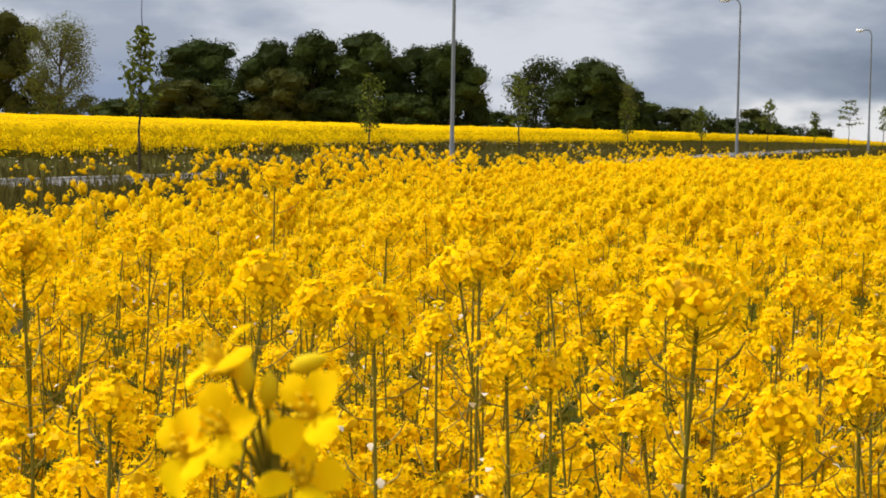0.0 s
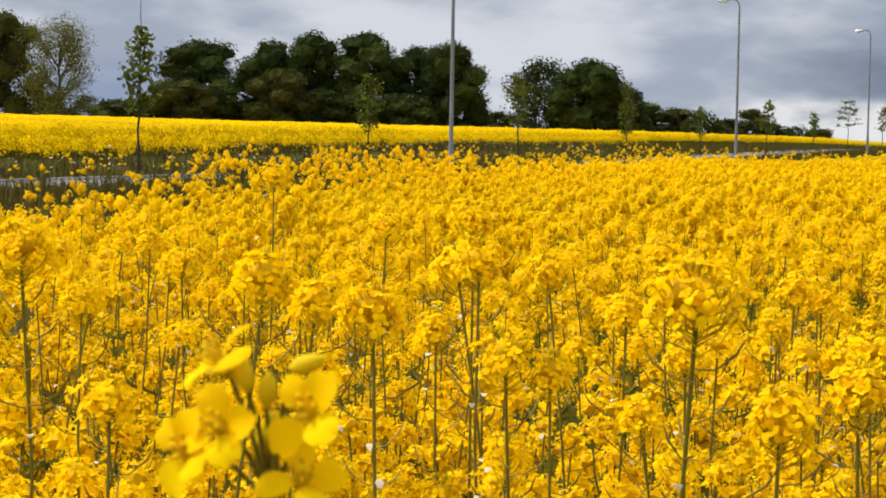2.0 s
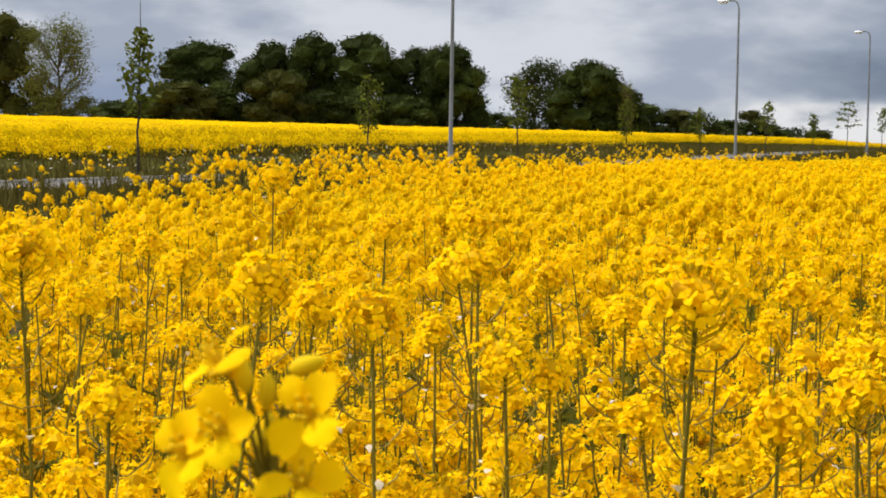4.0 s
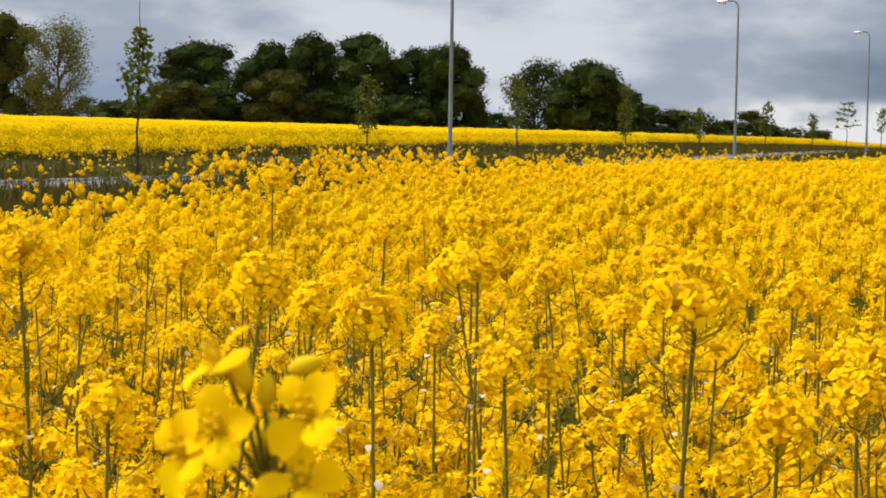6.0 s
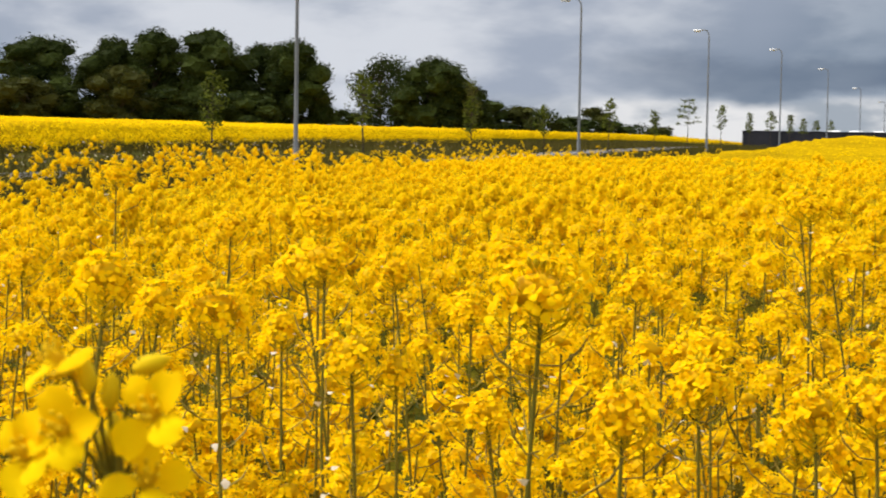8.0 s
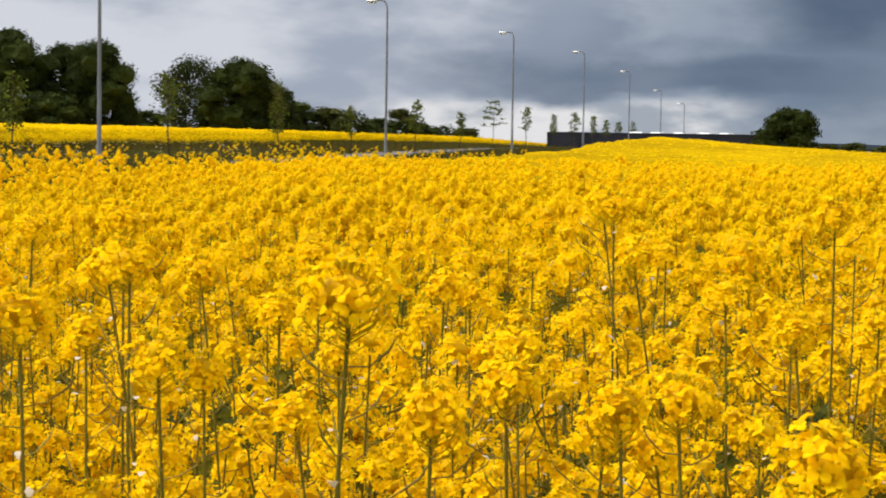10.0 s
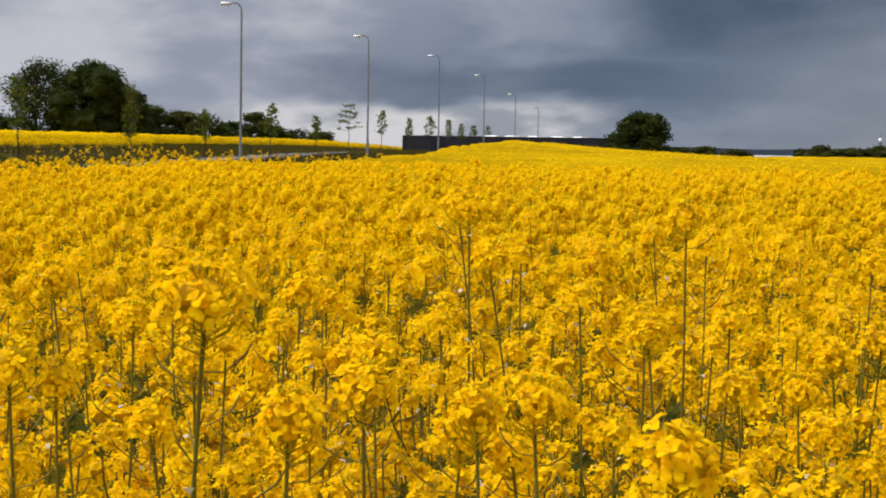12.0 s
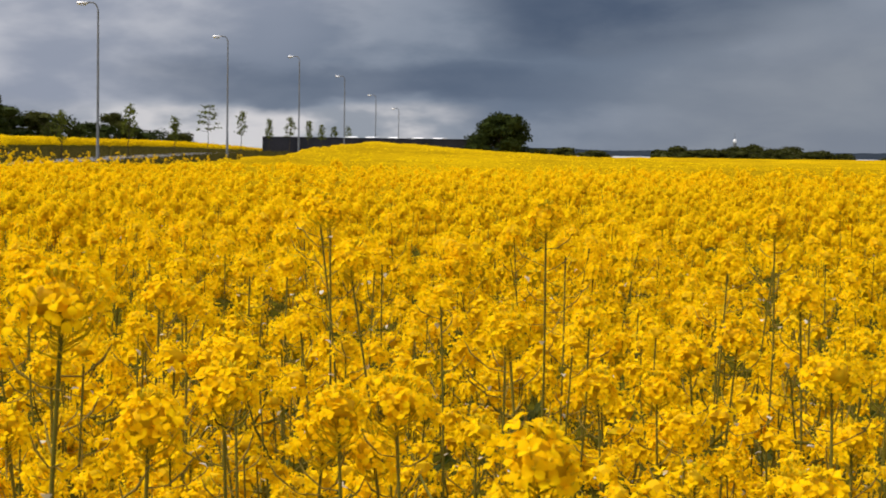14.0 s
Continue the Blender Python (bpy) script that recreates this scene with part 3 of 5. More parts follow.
for i, (az, top) in enumerate([(-9.85, 4.4), (-2.5, 2.18), (2.45, 2.2), (5.9, 1.5), (8.3, 1.25), (10.35, 1.53), (11.83, 1.08), (12.9, 1.48), (13.96, 1.32), (14.87, 1.07), (15.53, 1.16), (16.13, 1.02), (16.6, 0.9), (17.0, 0.84), (17.4, 0.86)]):
    off = ROAD - radians(az)
    s_ = 24.3 / math.tan(off)
    x_, y_ = plan(s_, 24.3)
    sapling(200 + i, EYE + 24.3 / math.sin(off) * math.tan(radians(top)) - float(ground_z(x_, y_)), s_, 24.3, i)

# ---------------------------------------------------------------- dark fence, parked vans, far distance


def build_fence():
    a, b = np.array(at_bearing(14.68, 200)), np.array(at_bearing(22.0, 200))
    L = float(np.linalg.norm(b - a))
    ang = math.degrees(math.atan2(b[1] - a[1], b[0] - a[0]))
    base = float(ground_z(*a)) - 1.5
    top = EYE + 1.60
    root = empty("fence", pose(a[0], a[1], base, 0, 0, ang))
    n = 14
    w = L / n
    panel = Geo().box(0.04, -0.04, 0.1, w - 0.04, 0.04, top - base - 0.06, 0, 0.01).mesh("panel", [FENCE])
    post = Geo().box(-0.06, -0.08, 0, 0.06, 0.08, top - base, 0, 0.01).mesh("post", [FENCE])
    rail = Geo().box(0.06, -0.06, top - base - 0.06, w - 0.06, 0.06, top - base, 0, 0.01).mesh("rail", [FENCE])
    for i in range(n + 1):
        part("post", post, root, pose(i * w, 0, 0))
        if i < n:
            part("panel", panel, root, pose(i * w, 0, 0))
            part("rail", rail, root, pose(i * w, 0, 0))
    tagged(root, "long low black boarded fence behind the crop", "fence")


build_fence()


def build_vans():
    """White vans parked behind the fence; little more than their roofs shows."""
    body = Geo()
    prof = [(-2.5, 0.45), (2.3, 0.45), (2.5, 0.9), (2.35, 1.25), (1.55, 1.95), (1.2, 2.15), (0.6, 2.25), (-2.1, 2.25), (-2.45, 2.1), (-2.5, 1.9)]
    n = len(prof)
    v = [(x, sgn * (0.95 if z < 1.5 else 0.86 if z < 2 else 0.52), z) for sgn in (-1, 1) for x, z in prof]
    f = [(i, (i + 1) % n, (i + 1) % n + n, i + n) for i in range(n)]
    body.add(v, f)
    for o in (0, n):
        body.add(np.array(v)[o:o + n], [(0, k, k + 1) for k in range(1, n - 1)])
    body = body.mesh("body", [WHITEPAINT])
    pane = Geo().box(0.75, -0.93, 1.35, 1.45, -0.89, 1.85, 0, 0.01).mesh("side_window", [GLASSDARK])
    screen = Geo().add([(2.3, -0.8, 1.33), (2.3, 0.8, 1.33), (1.6, 0.75, 1.95), (1.6, -0.75, 1.95)], [(0, 1, 2, 3)]).mesh("windscreen", [GLASSDARK])
    tyre = Geo().tube([(0, -0.1, 0), (0, 0.1, 0)], 0.34, 14).mesh("wheel", [GLASSDARK], True)
    first = None
    for az, d in ((17.55, 212), (18.2, 214), (18.9, 213), (19.7, 215), (20.4, 214)):
        x, y = at_bearing(az, d)
        m = pose(x, y, EYE + d * math.tan(radians(0.497)) - 2.25, 0, 0, -90 - az + 12 * math.sin(az * 3))
        if first is None:
            first = empty("van", m)
            part("body", body, first)
            part("windscreen", screen, first)
            part("side_window", pane, first)
            for wx in (-1.6, 1.6):
                for wy in (-0.85, 0.85):
                    part("wheel", tyre, first, pose(wx, wy, 0.34))
            tagged(first, "white van parked behind the black fence", "van", "vans behind the fence")
        else:
            copy_thing(first, m)
    # made ground they stand on
    a, c = at_bearing(14.9, 216), at_bearing(22.6, 216)
    top = EYE + 213 * math.tan(radians(0.497)) - 2.25
    L = math.hypot(c[0] - a[0], c[1] - a[1])
    g = Geo().box(0, -9, -5, L, 12, top)
    yard = new("yard_slab", g.mesh("yard_slab", [ASPHALT]))
    yard.matrix_basis = pose(a[0], a[1], 0, 0, 0, math.degrees(math.atan2(c[1] - a[1], c[0] - a[0])))
    tagged(yard, "grey paved yard behind the fence", "pavement", kind="structure")


build_vans()


def build_distance():
    # the sound and its far shore
    v, f = polar_sheet([900, 1500, 2600, 4000], 22, 40, 1.0, lambda x, y: 0 * x + 0.2)
    tagged(new("water", Geo().add(v, f).mesh("water", [WATERY], True)), "pale open water below the cloud", "water", kind="structure")
    az = np.arange(20, 42, 0.1)
    rngd = np.random.default_rng(3)
    top = EYE + 4300 * np.tan(np.radians(0.20 + 0.03 * np.sin(az * 0.9) + 0.012 * np.convolve(rngd.normal(size=len(az) + 4), np.ones(5) / 3, "valid")))
    g = Geo()
    rows = []
    for r, h in ((3900, -4 + 0 * az), (4100, top * 0.75), (4300, top), (4600, -4 + 0 * az)):
        rows.append(np.stack([r * np.sin(np.radians(az)), r * np.cos(np.radians(az)), h], 1))
    m = len(az)
    i = np.arange(m - 1)
    f = np.concatenate([np.stack([k * m + i + 1, k * m + i, (k + 1) * m + i, (k + 1) * m + i + 1], 1) for k in range(3)])
    tagged(new("far_shore", g.add(np.concatenate(rows), f).mesh("far_shore", [FARLAND], True)), "low dark wooded shore beyond the water, haze blue painted in", "far shore", kind="structure")
    # white beacon tower among the trees
    x, y = at_bearing(29.93, 640)
    t = empty("tower", pose(x, y, -3.5))
    part("shaft", Geo().tube([(0, 0, 0), (0, 0, 7.5), (0, 0, 10.2)], [0.9, 0.7, 0.6], 12).mesh("shaft", [STEEL], True), t)
    part("lantern", Geo().tube([(0, 0, 10.2), (0, 0, 10.3), (0, 0, 11.2), (0, 0, 11.6)], [0.5, 0.6, 0.6, 0.2], 12).mesh("lantern", [WHITEPAINT], True), t, label="white painted lantern")
    part("mast", Geo().tube([(0, 0, 11.5), (0, 0, 13.5)], 0.07, 6).mesh("mast", [STEEL]), t)
    tagged(t, "slim beacon tower with a white top, far off", "tower")
    # white arched tunnel by the water
    x, y = at_bearing(34.15, 620)
    a = np.linspace(0, np.pi, 13)
    arch = np.array([(4.2 * math.cos(k), 0, 3.0 * math.sin(k)) for k in a])
    v = np.concatenate([arch, arch + (0, 12, 0)])
    f = [(k, k + 1, k + 14, k + 13) for k in range(12)]
    g = Geo().add(v, f)
    for o in (0, 13):
        g.add(v[o:o + 13], [(0, k, k + 1) for k in range(1, 12)])
    t = new("polytunnel", g.mesh("polytunnel", [WHITEPAINT]))
    t.matrix_basis = pose(x, y, -3.0, 0, 0, -34)
    tagged(t, "white arched polytunnel far off by the water", "polytunnel")


build_distance()

# ---------------------------------------------------------------- rapeseed: flowers, heads, plants
CROPMATS = [PETAL, CENTRE, BUD, STEM, POD, CROPLEAF, FADED, CLUSTER]


def rot_to(direction, spin=0.0):
    d = Vector(direction).normalized()
    return d.to_track_quat("Z", "Y").to_matrix().to_4x4() @ Matrix.Rotation(spin, 4, "Z")


def petal(length, width, rows, cols, rise, cup):
    """A rounded petal on a narrow claw, spreading outwards along +x."""
    u = np.linspace(0, 1, rows + 1)
    prof = np.maximum(0.10, np.sqrt(np.clip(1 - ((u - 0.62) / 0.42) ** 2, 0, 1)))
    prof[-1] = 0.38
    if rows == 1:
        prof = np.array([0.42, 0.92])
    v = np.linspace(-1, 1, cols + 1)
    U, V = np.meshgrid(u, v, indexing="ij")
    P = np.repeat(prof[:, None], cols + 1, 1)
    x = length * U * (1 - 0.10 * V * V * (U > 0.9))
    y = 0.5 * width * P * V
    z = length * (rise * U - 0.9 * rise * U * U) + cup * width * (V * V * P * 0.35) - 0.06 * length * U ** 3
    pts = np.stack([x, y, z], -1).reshape(-1, 3)
    n = cols + 1
    i, j = np.meshgrid(np.arange(rows), np.arange(cols), indexing="ij")
    i, j = i.ravel(), j.ravel()
    return pts, np.stack([i * n + j, (i + 1) * n + j, (i + 1) * n + j + 1, i * n + j + 1], 1)


def flower_geo(rng, lod, size=0.0100, slim=1.0, fine=False):
    """lod 0: fine, 1: near, 2: middle, 3: far. Faces +z, petals about size long."""
    g = Geo()
    rows, cols = (6, 4) if fine else ((4, 2), (2, 1), (2, 1), (1, 1))[lod]
    for k in range(4):
        a = k * math.pi / 2 + rng.uniform(-0.18, 0.18)
        L = size * rng.uniform(0.9, 1.12)
        pts, f = petal(L, L * slim * rng.uniform(0.68, 0.9), rows, cols, rng.uniform(0.2, 1.0), rng.uniform(-0.4, 0.8))
        m = np.array(Matrix.Rotation(a, 3, "Z") @ Matrix.Rotation(rng.uniform(-0.7, 0.2), 3, "Y") @ Matrix.Rotation(rng.uniform(-0.4, 0.4), 3, "X"))
        g.add(pts @ m.T, f, 0)
    if fine:
        g.tube([(0, 0, -size * 0.5), (0, 0, -size * 0.1), (0, 0, size * 0.5), (0, 0, size * 0.62)], [size * 0.07, size * 0.13, size * 0.08, size * 0.05], 6, 1)
        for k in range(6):
            a = k * math.pi / 3 + 0.3
            c, s = math.cos(a), math.sin(a)
            g.tube([(0.08 * size * c, 0.08 * size * s, 0), (0.22 * size * c, 0.22 * size * s, size * 0.42), (0.25 * size * c, 0.25 * size * s, size * 0.55)], [size * 0.025, size * 0.025, size * 0.06], 4, 1)
        for k in range(4):
            a = k * math.pi / 2 + math.pi / 4
            c, s = math.cos(a), math.sin(a)
            g.tube([(0, 0, -size * 0.25), (0.2 * size * c, 0.2 * size * s, -size * 0.05), (0.42 * size * c, 0.42 * size * s, size * 0.1)], [size * 0.05, size * 0.09, size * 0.02], 4, 2)
    elif lod < 2:
        g.tube([(0, 0, -size * 0.2), (0, 0, size * 0.35)], [size * 0.1, size * 0.16], 4, 1)
    return g


def bud_geo(length, width, sides=5):
    z = np.array([0, 0.3, 0.75, 1.0]) * length
    return Geo().tube([(0, 0, t) for t in z], np.array([0.3, 1.0, 0.8, 0.1]) * width / 2, sides, 2, False)


def head_plan(rng, count, wide, tall):
    """Where the open flowers of one domed head sit: place, facing, and where the stalk leaves the stem (top of the head at z = 0)."""
    out = []
    lobe, turn, ways = rng.uniform(0.08, 0.24), rng.uniform(0, 6.28), int(rng.integers(2, 5))
    for i in range(count):
        c = 1 - 1.46 * (i + rng.uniform(0.2, 0.8)) / count
        s = math.sqrt(1 - c * c)
        a = i * 2.39996 + rng.uniform(-0.3, 0.3)
        k = rng.uniform(0.80, 1.10) * (1 + lobe * math.sin(ways * a + turn))
        r = wide * (0.10 + 0.90 * s) * k
        z = tall * (0.5 * c * k - 0.5 + 0.10 * lobe * math.cos(ways * a))
        p = Vector((math.cos(a) * r, math.sin(a) * r, z))
        face = Vector((math.cos(a) * s + rng.uniform(-0.4, 0.4), math.sin(a) * s + rng.uniform(-0.4, 0.4), c + 0.65 + rng.uniform(-0.3, 0.3)))
        out.append((p, face, Vector((0, 0, z - 0.012 - 0.4 * r)), rng.uniform(0, 6.28)))
    return out


def head_core(rng, plan_, lod, buds=6, wide=0.012):
    """Buds, flower stalks and the packed inner buds of a head."""
    g = Geo()
    if plan_:
        R, T = max(math.hypot(p.x, p.y) for p, _, _, _ in plan_), -min(p.z for p, _, _, _ in plan_)
        g.join(lump_geo(rng, 0.58 * R, 0.62 * T, 2, 6, 1), Matrix.Translation((0, 0, -0.12 * T)))
    b = bud_geo(0.0075, 0.0038, 4 if lod < 2 else 3)
    for i in range(buds):
        a, r = i * 2.4, wide * math.sqrt(i / buds)
        p = Vector((math.cos(a) * r, math.sin(a) * r, -0.001 - 0.35 * r + rng.uniform(-0.002, 0.002)))
        g.join(b, Matrix.Translation(p) @ rot_to((math.cos(a) * r * 40, math.sin(a) * r * 40, 1)))
        if lod < 2:
            g.tube([(0, 0, p.z - 0.014), p * 0.5 + Vector((0, 0, p.z * 0.5 - 0.005)), p], [0.0006, 0.0005, 0.0007], 3, 2, False)
    if lod < 2:
        for p, face, root, _ in plan_:
            mid = (p + root) / 2 + Vector((p.x, p.y, 0)) * 0.12 - Vector((0, 0, 0.003))
            g.tube([root, mid, p], [0.0008, 0.0006, 0.0006], 3, 2, False)
    return g


def head_geo(rng, lod, count, wide, tall, flowers, buds=5):
    pl = head_plan(rng, count, wide, tall)
    g = head_core(rng, pl, lod, buds)
    for p, face, root, spin in pl:
        g.join(flowers[rng.integers(len(flowers))], Matrix.Translation(p) @ rot_to(face, spin) @ Matrix.Scale(rng.uniform(0.85, 1.15), 4))
    return g


def pods_geo(rng, n, length, z0, z1, sides=3, faded=2):
    """Thin green-brown pods and stalks standing out from the stem below a head, with a few caught old petals."""
    g = Geo()
    for i in range(n):
        a = i * 2.4 + rng.uniform(-0.5, 0.5)
        z = z0 + (z1 - z0) * (i + rng.uniform(0, 1)) / n
        c, s = math.cos(a), math.sin(a)
        L = length * rng.uniform(0.6, 1.25)
        p = [(0, 0, z), (c * L * 0.4, s * L * 0.4, z + L * rng.uniform(0.0, 0.15)), (c * L * 0.78, s * L * 0.78, z + L * 0.32), (c * L * 0.95, s * L * 0.95, z + L * 0.6)]
        g.tube(p, [0.0008, 0.0007, 0.0013, 0.0003], sides, 4, False)
    for i in range(faded):
        a, z = rng.uniform(0, 6.28), rng.uniform(z0, z1)
        pts, f = petal(0.012, 0.009, 2, 1, 0.3, 0.5)
        m = np.array(Matrix.Rotation(a, 3, "Z") @ Matrix.Rotation(rng.uniform(-1, 1), 3, "Y"))
        g.add(pts @ m.T + np.array([math.cos(a) * length * 0.6, math.sin(a) * length * 0.6, z + 0.01]), f, 6)
    return g


def crop_leaf(rng, length, rows=5):
    u = np.linspace(0, 1, rows + 1)
    prof = np.sin(np.pi * np.clip(u * 0.92 + 0.08, 0, 1)) ** 0.8 * 0.5
    wave = rng.uniform(-0.1, 0.1, rows + 1)
    L = length
    p = []
    for t, w, k in zip(u, prof, wave):
        x, z = L * t * 0.85, L * (0.55 * t - 0.75 * t * t)
        W = L * 0.30 * w
        p += [(x, -W, z + 0.35 * W + k * 0.02), (x, 0, z), (x, W, z + 0.35 * W - k * 0.02)]
    i = np.arange(rows)
    f = np.concatenate([np.stack([i * 3 + c, i * 3 + 3 + c, i * 3 + 4 + c, i * 3 + 1 + c], 1) for c in (0, 1)])
    return Geo().add(p, f, 5)


def stem_path(rng, a, b, bow, n=7):
    t = np.linspace(0, 1, n)[:, None]
    a, b = np.array(a), np.array(b)
    side = rng.normal(size=3) * bow
    side[2] = 0
    return a * (1 - t) + b * t + side * (np.sin(t * np.pi)) + rng.normal(size=(n, 3)) * 0.008 * np.sin(t * np.pi)


def plant_plan(rng, heads, tight=False):
    """A plant one metre tall: stem paths, places of heads and leaves."""
    top = np.array([rng.normal() * 0.03, rng.normal() * 0.03, 1.0])
    main = stem_path(rng, (0, 0, 0), top, 0.028, 9)
    arms = []
    for k in range(heads - 1):
        i = int(rng.integers(4, 7))
        a = k * 2.3 + rng.uniform(0, 0.8)
        reach = rng.uniform(0.06, 0.21)
        h = rng.uniform(0.82, 0.94) if rng.uniform() < 0.5 else rng.uniform(0.62, 0.84)
        if tight:
            reach, h = (rng.uniform(0.03, 0.085), rng.uniform(0.925, 0.985)) if k % 2 == 0 else (rng.uniform(0.05, 0.14), rng.uniform(0.7, 0.93))
        e = main[i] + np.array([math.cos(a) * reach, math.sin(a) * reach, 0])
        e[2] = h
        s = main[i]
        t = np.linspace(0, 1, 6)[:, None]
        mid = np.array([e[0], e[1], s[2] + 0.35 * (h - s[2])])
        arms.append((1 - t) ** 2 * s + 2 * t * (1 - t) * mid + t * t * e)
    leaves = []
    for k in range(5):
        i = int(rng.integers(1, 6))
        leaves.append((main[i], rng.uniform(0, 6.28), rng.uniform(0.09, 0.19)))
    return main, arms, leaves


rng = np.random.default_rng(5)
FLOWERS = [[flower_geo(rng, lod, size) for _ in range(k)] for lod, k, size in ((0, 5, 0.0086), (1, 5, 0.0084), (2, 5, 0.0078), (3, 5, 0.0074))]
FLOWER_MESH = [g.mesh("flower", CROPMATS, True) for g in FLOWERS[0]]


TIPS = {}


def plant_thing(seed, heads, separate, lod=1):
    """A near plant with its parts; the flowers of the nearest are parts of their heads."""
    rng = np.random.default_rng(seed)
    main, arms, leaves = plant_plan(rng, heads)
    root = empty("rapeseed_plant", Matrix.Identity(4))
    TIPS[root] = main[-1]
    part("stem", Geo().tube(main * (1, 1, 0.972), np.linspace(0.0031, 0.0016, 9), 7, 3).mesh("stem", CROPMATS, True), root)
    for arm in arms:
        part("branch", Geo().tube(arm - np.outer(np.linspace(0, 0.016, 6), (0, 0, 1)), np.linspace(0.0026, 0.0014, 6), 5, 3).mesh("branch", CROPMATS, True), root)
    for j, end in enumerate([main] + arms):
        tip = Vector(end[-1])
        count = int(rng.integers(36, 43)) if j == 0 else int(rng.integers(15, 20))
        wide, tall = (0.0240, 0.052) if j == 0 else (0.0190, 0.042)
        wide *= rng.uniform(0.9, 1.15)
        m = Matrix.Translation(tip) @ Matrix.Rotation(rng.uniform(0, 6.28), 4, "Z") @ Matrix.Rotation(rng.uniform(-0.15, 0.15), 4, "X")
        if separate:
            pl = head_plan(rng, count, wide, tall)
            head = part("flower_head", head_core(rng, pl, 0, 8).mesh("flower_head", CROPMATS, True), root, m)
            for p, face, _, spin in pl:
                part("flower", FLOWER_MESH[rng.integers(5)], head, Matrix.Translation(p) @ rot_to(face, spin) @ Matrix.Scale(rng.uniform(0.85, 1.15), 4))
        else:
            part("flower_head", head_geo(rng, lod, count, wide, tall, FLOWERS[lod + 1 if j else lod]).mesh("flower_head", CROPMATS, True), root, m)
        if j < 3:
            part("pod_spray", pods_geo(rng, 9 if j == 0 else 4, 0.05, -0.22 if j == 0 else -0.13, -0.06, 3, 2 if j == 0 else 1).mesh("pod_spray", CROPMATS, True), root, Matrix.Translation(tip), kind="stuff")
    for p, a, L in leaves[:3]:
        part("leaf", crop_leaf(rng, L).mesh("leaf", CROPMATS, True), root, Matrix.Translation(Vector(p)) @ Matrix.Rotation(a, 4, "Z"))
    return tagged(root, "rapeseed plant in full yellow flower on a thin green stem", "rapeseed plant", "rapeseed plants round the camera")


def lump_geo(rng, wide, tall, rings, sides, m=7, rough=0.28):
    """A flower head seen from some way off: a crumpled, rounded clump."""
    v, f = [(0, 0, rng.uniform(-0.12, 0.0) * tall)], []
    for k in range(rings):
        t = (k + 1) / (rings + 0.35)
        for j in range(sides):
            a = 2 * math.pi * (j + 0.5 * (k % 2)) / sides + rng.uniform(-0.25, 0.25)
            r = wide * math.sin(min(1.0, t * 1.25) * math.pi / 2) * rng.uniform(1 - rough, 1 + rough)
            v.append((math.cos(a) * r, math.sin(a) * r, -tall * (t ** 1.5 if rings > 1 else 0.35) * rng.uniform(1 - 1.4 * rough, 1 + rough)))
    v.append((0, 0, -tall))
    for j in range(sides):
        n = (j + 1) % sides
        f.append((0, 1 + j, 1 + n))
        for k in range(rings - 1):
            a = 1 + k * sides
            f += [(a + j, a + sides + j, a + n), (a + n, a + sides + j, a + sides + n)]
        a = 1 + (rings - 1) * sides
        f.append((a + n, a + j, len(v) - 1))
    return Geo().add(v, f, m)


def speck_geo(rng, places, faces, size):
    """Flowers as they read from some way off: small folded blades on the dome."""
    p, nrm = np.array(places, float), np.array(faces, float)
    nrm /= np.linalg.norm(nrm, axis=1)[:, None]
    k = len(p)
    a = np.cross(nrm, rng.normal(size=(k, 3)))
    a /= np.linalg.norm(a, axis=1)[:, None]
    b = np.cross(nrm, a)
    sz = size * rng.uniform(0.75, 1.25, k)[:, None]
    v = np.stack([p - a * sz, p + b * sz * 0.8 + nrm * sz * 0.45, p + a * sz, p - b * sz * 0.8 + nrm * sz * 0.45], 1)
    return Geo().add(v.reshape(-1, 3), (np.arange(k) * 4)[:, None] + np.array([0, 1, 2, 3]), 0)


def round_head(rng, count, wide, tall, size):
    """A packed dome with a few flowers standing out of it."""
    pl = head_plan(rng, count, wide, tall)
    g = speck_geo(rng, [p[:] for p, _, _, _ in pl], [f[:] for _, f, _, _ in pl], size)
    return g.join(lump_geo(rng, 0.86 * wide, 0.88 * tall, 2, 6, 7, 0.25))


def far_head(rng, count, wide, tall, size, core=True, m=7):
    pl = head_plan(rng, count, wide, tall)
    g = speck_geo(rng, [p[:] for p, _, _, _ in pl], [f[:] for _, f, _, _ in pl], size)
    if core:
        g.join(lump_geo(rng, 0.82 * wide, 0.80 * tall, 1, 5, m), Matrix.Translation((0, 0, -0.08 * tall)))
    return g


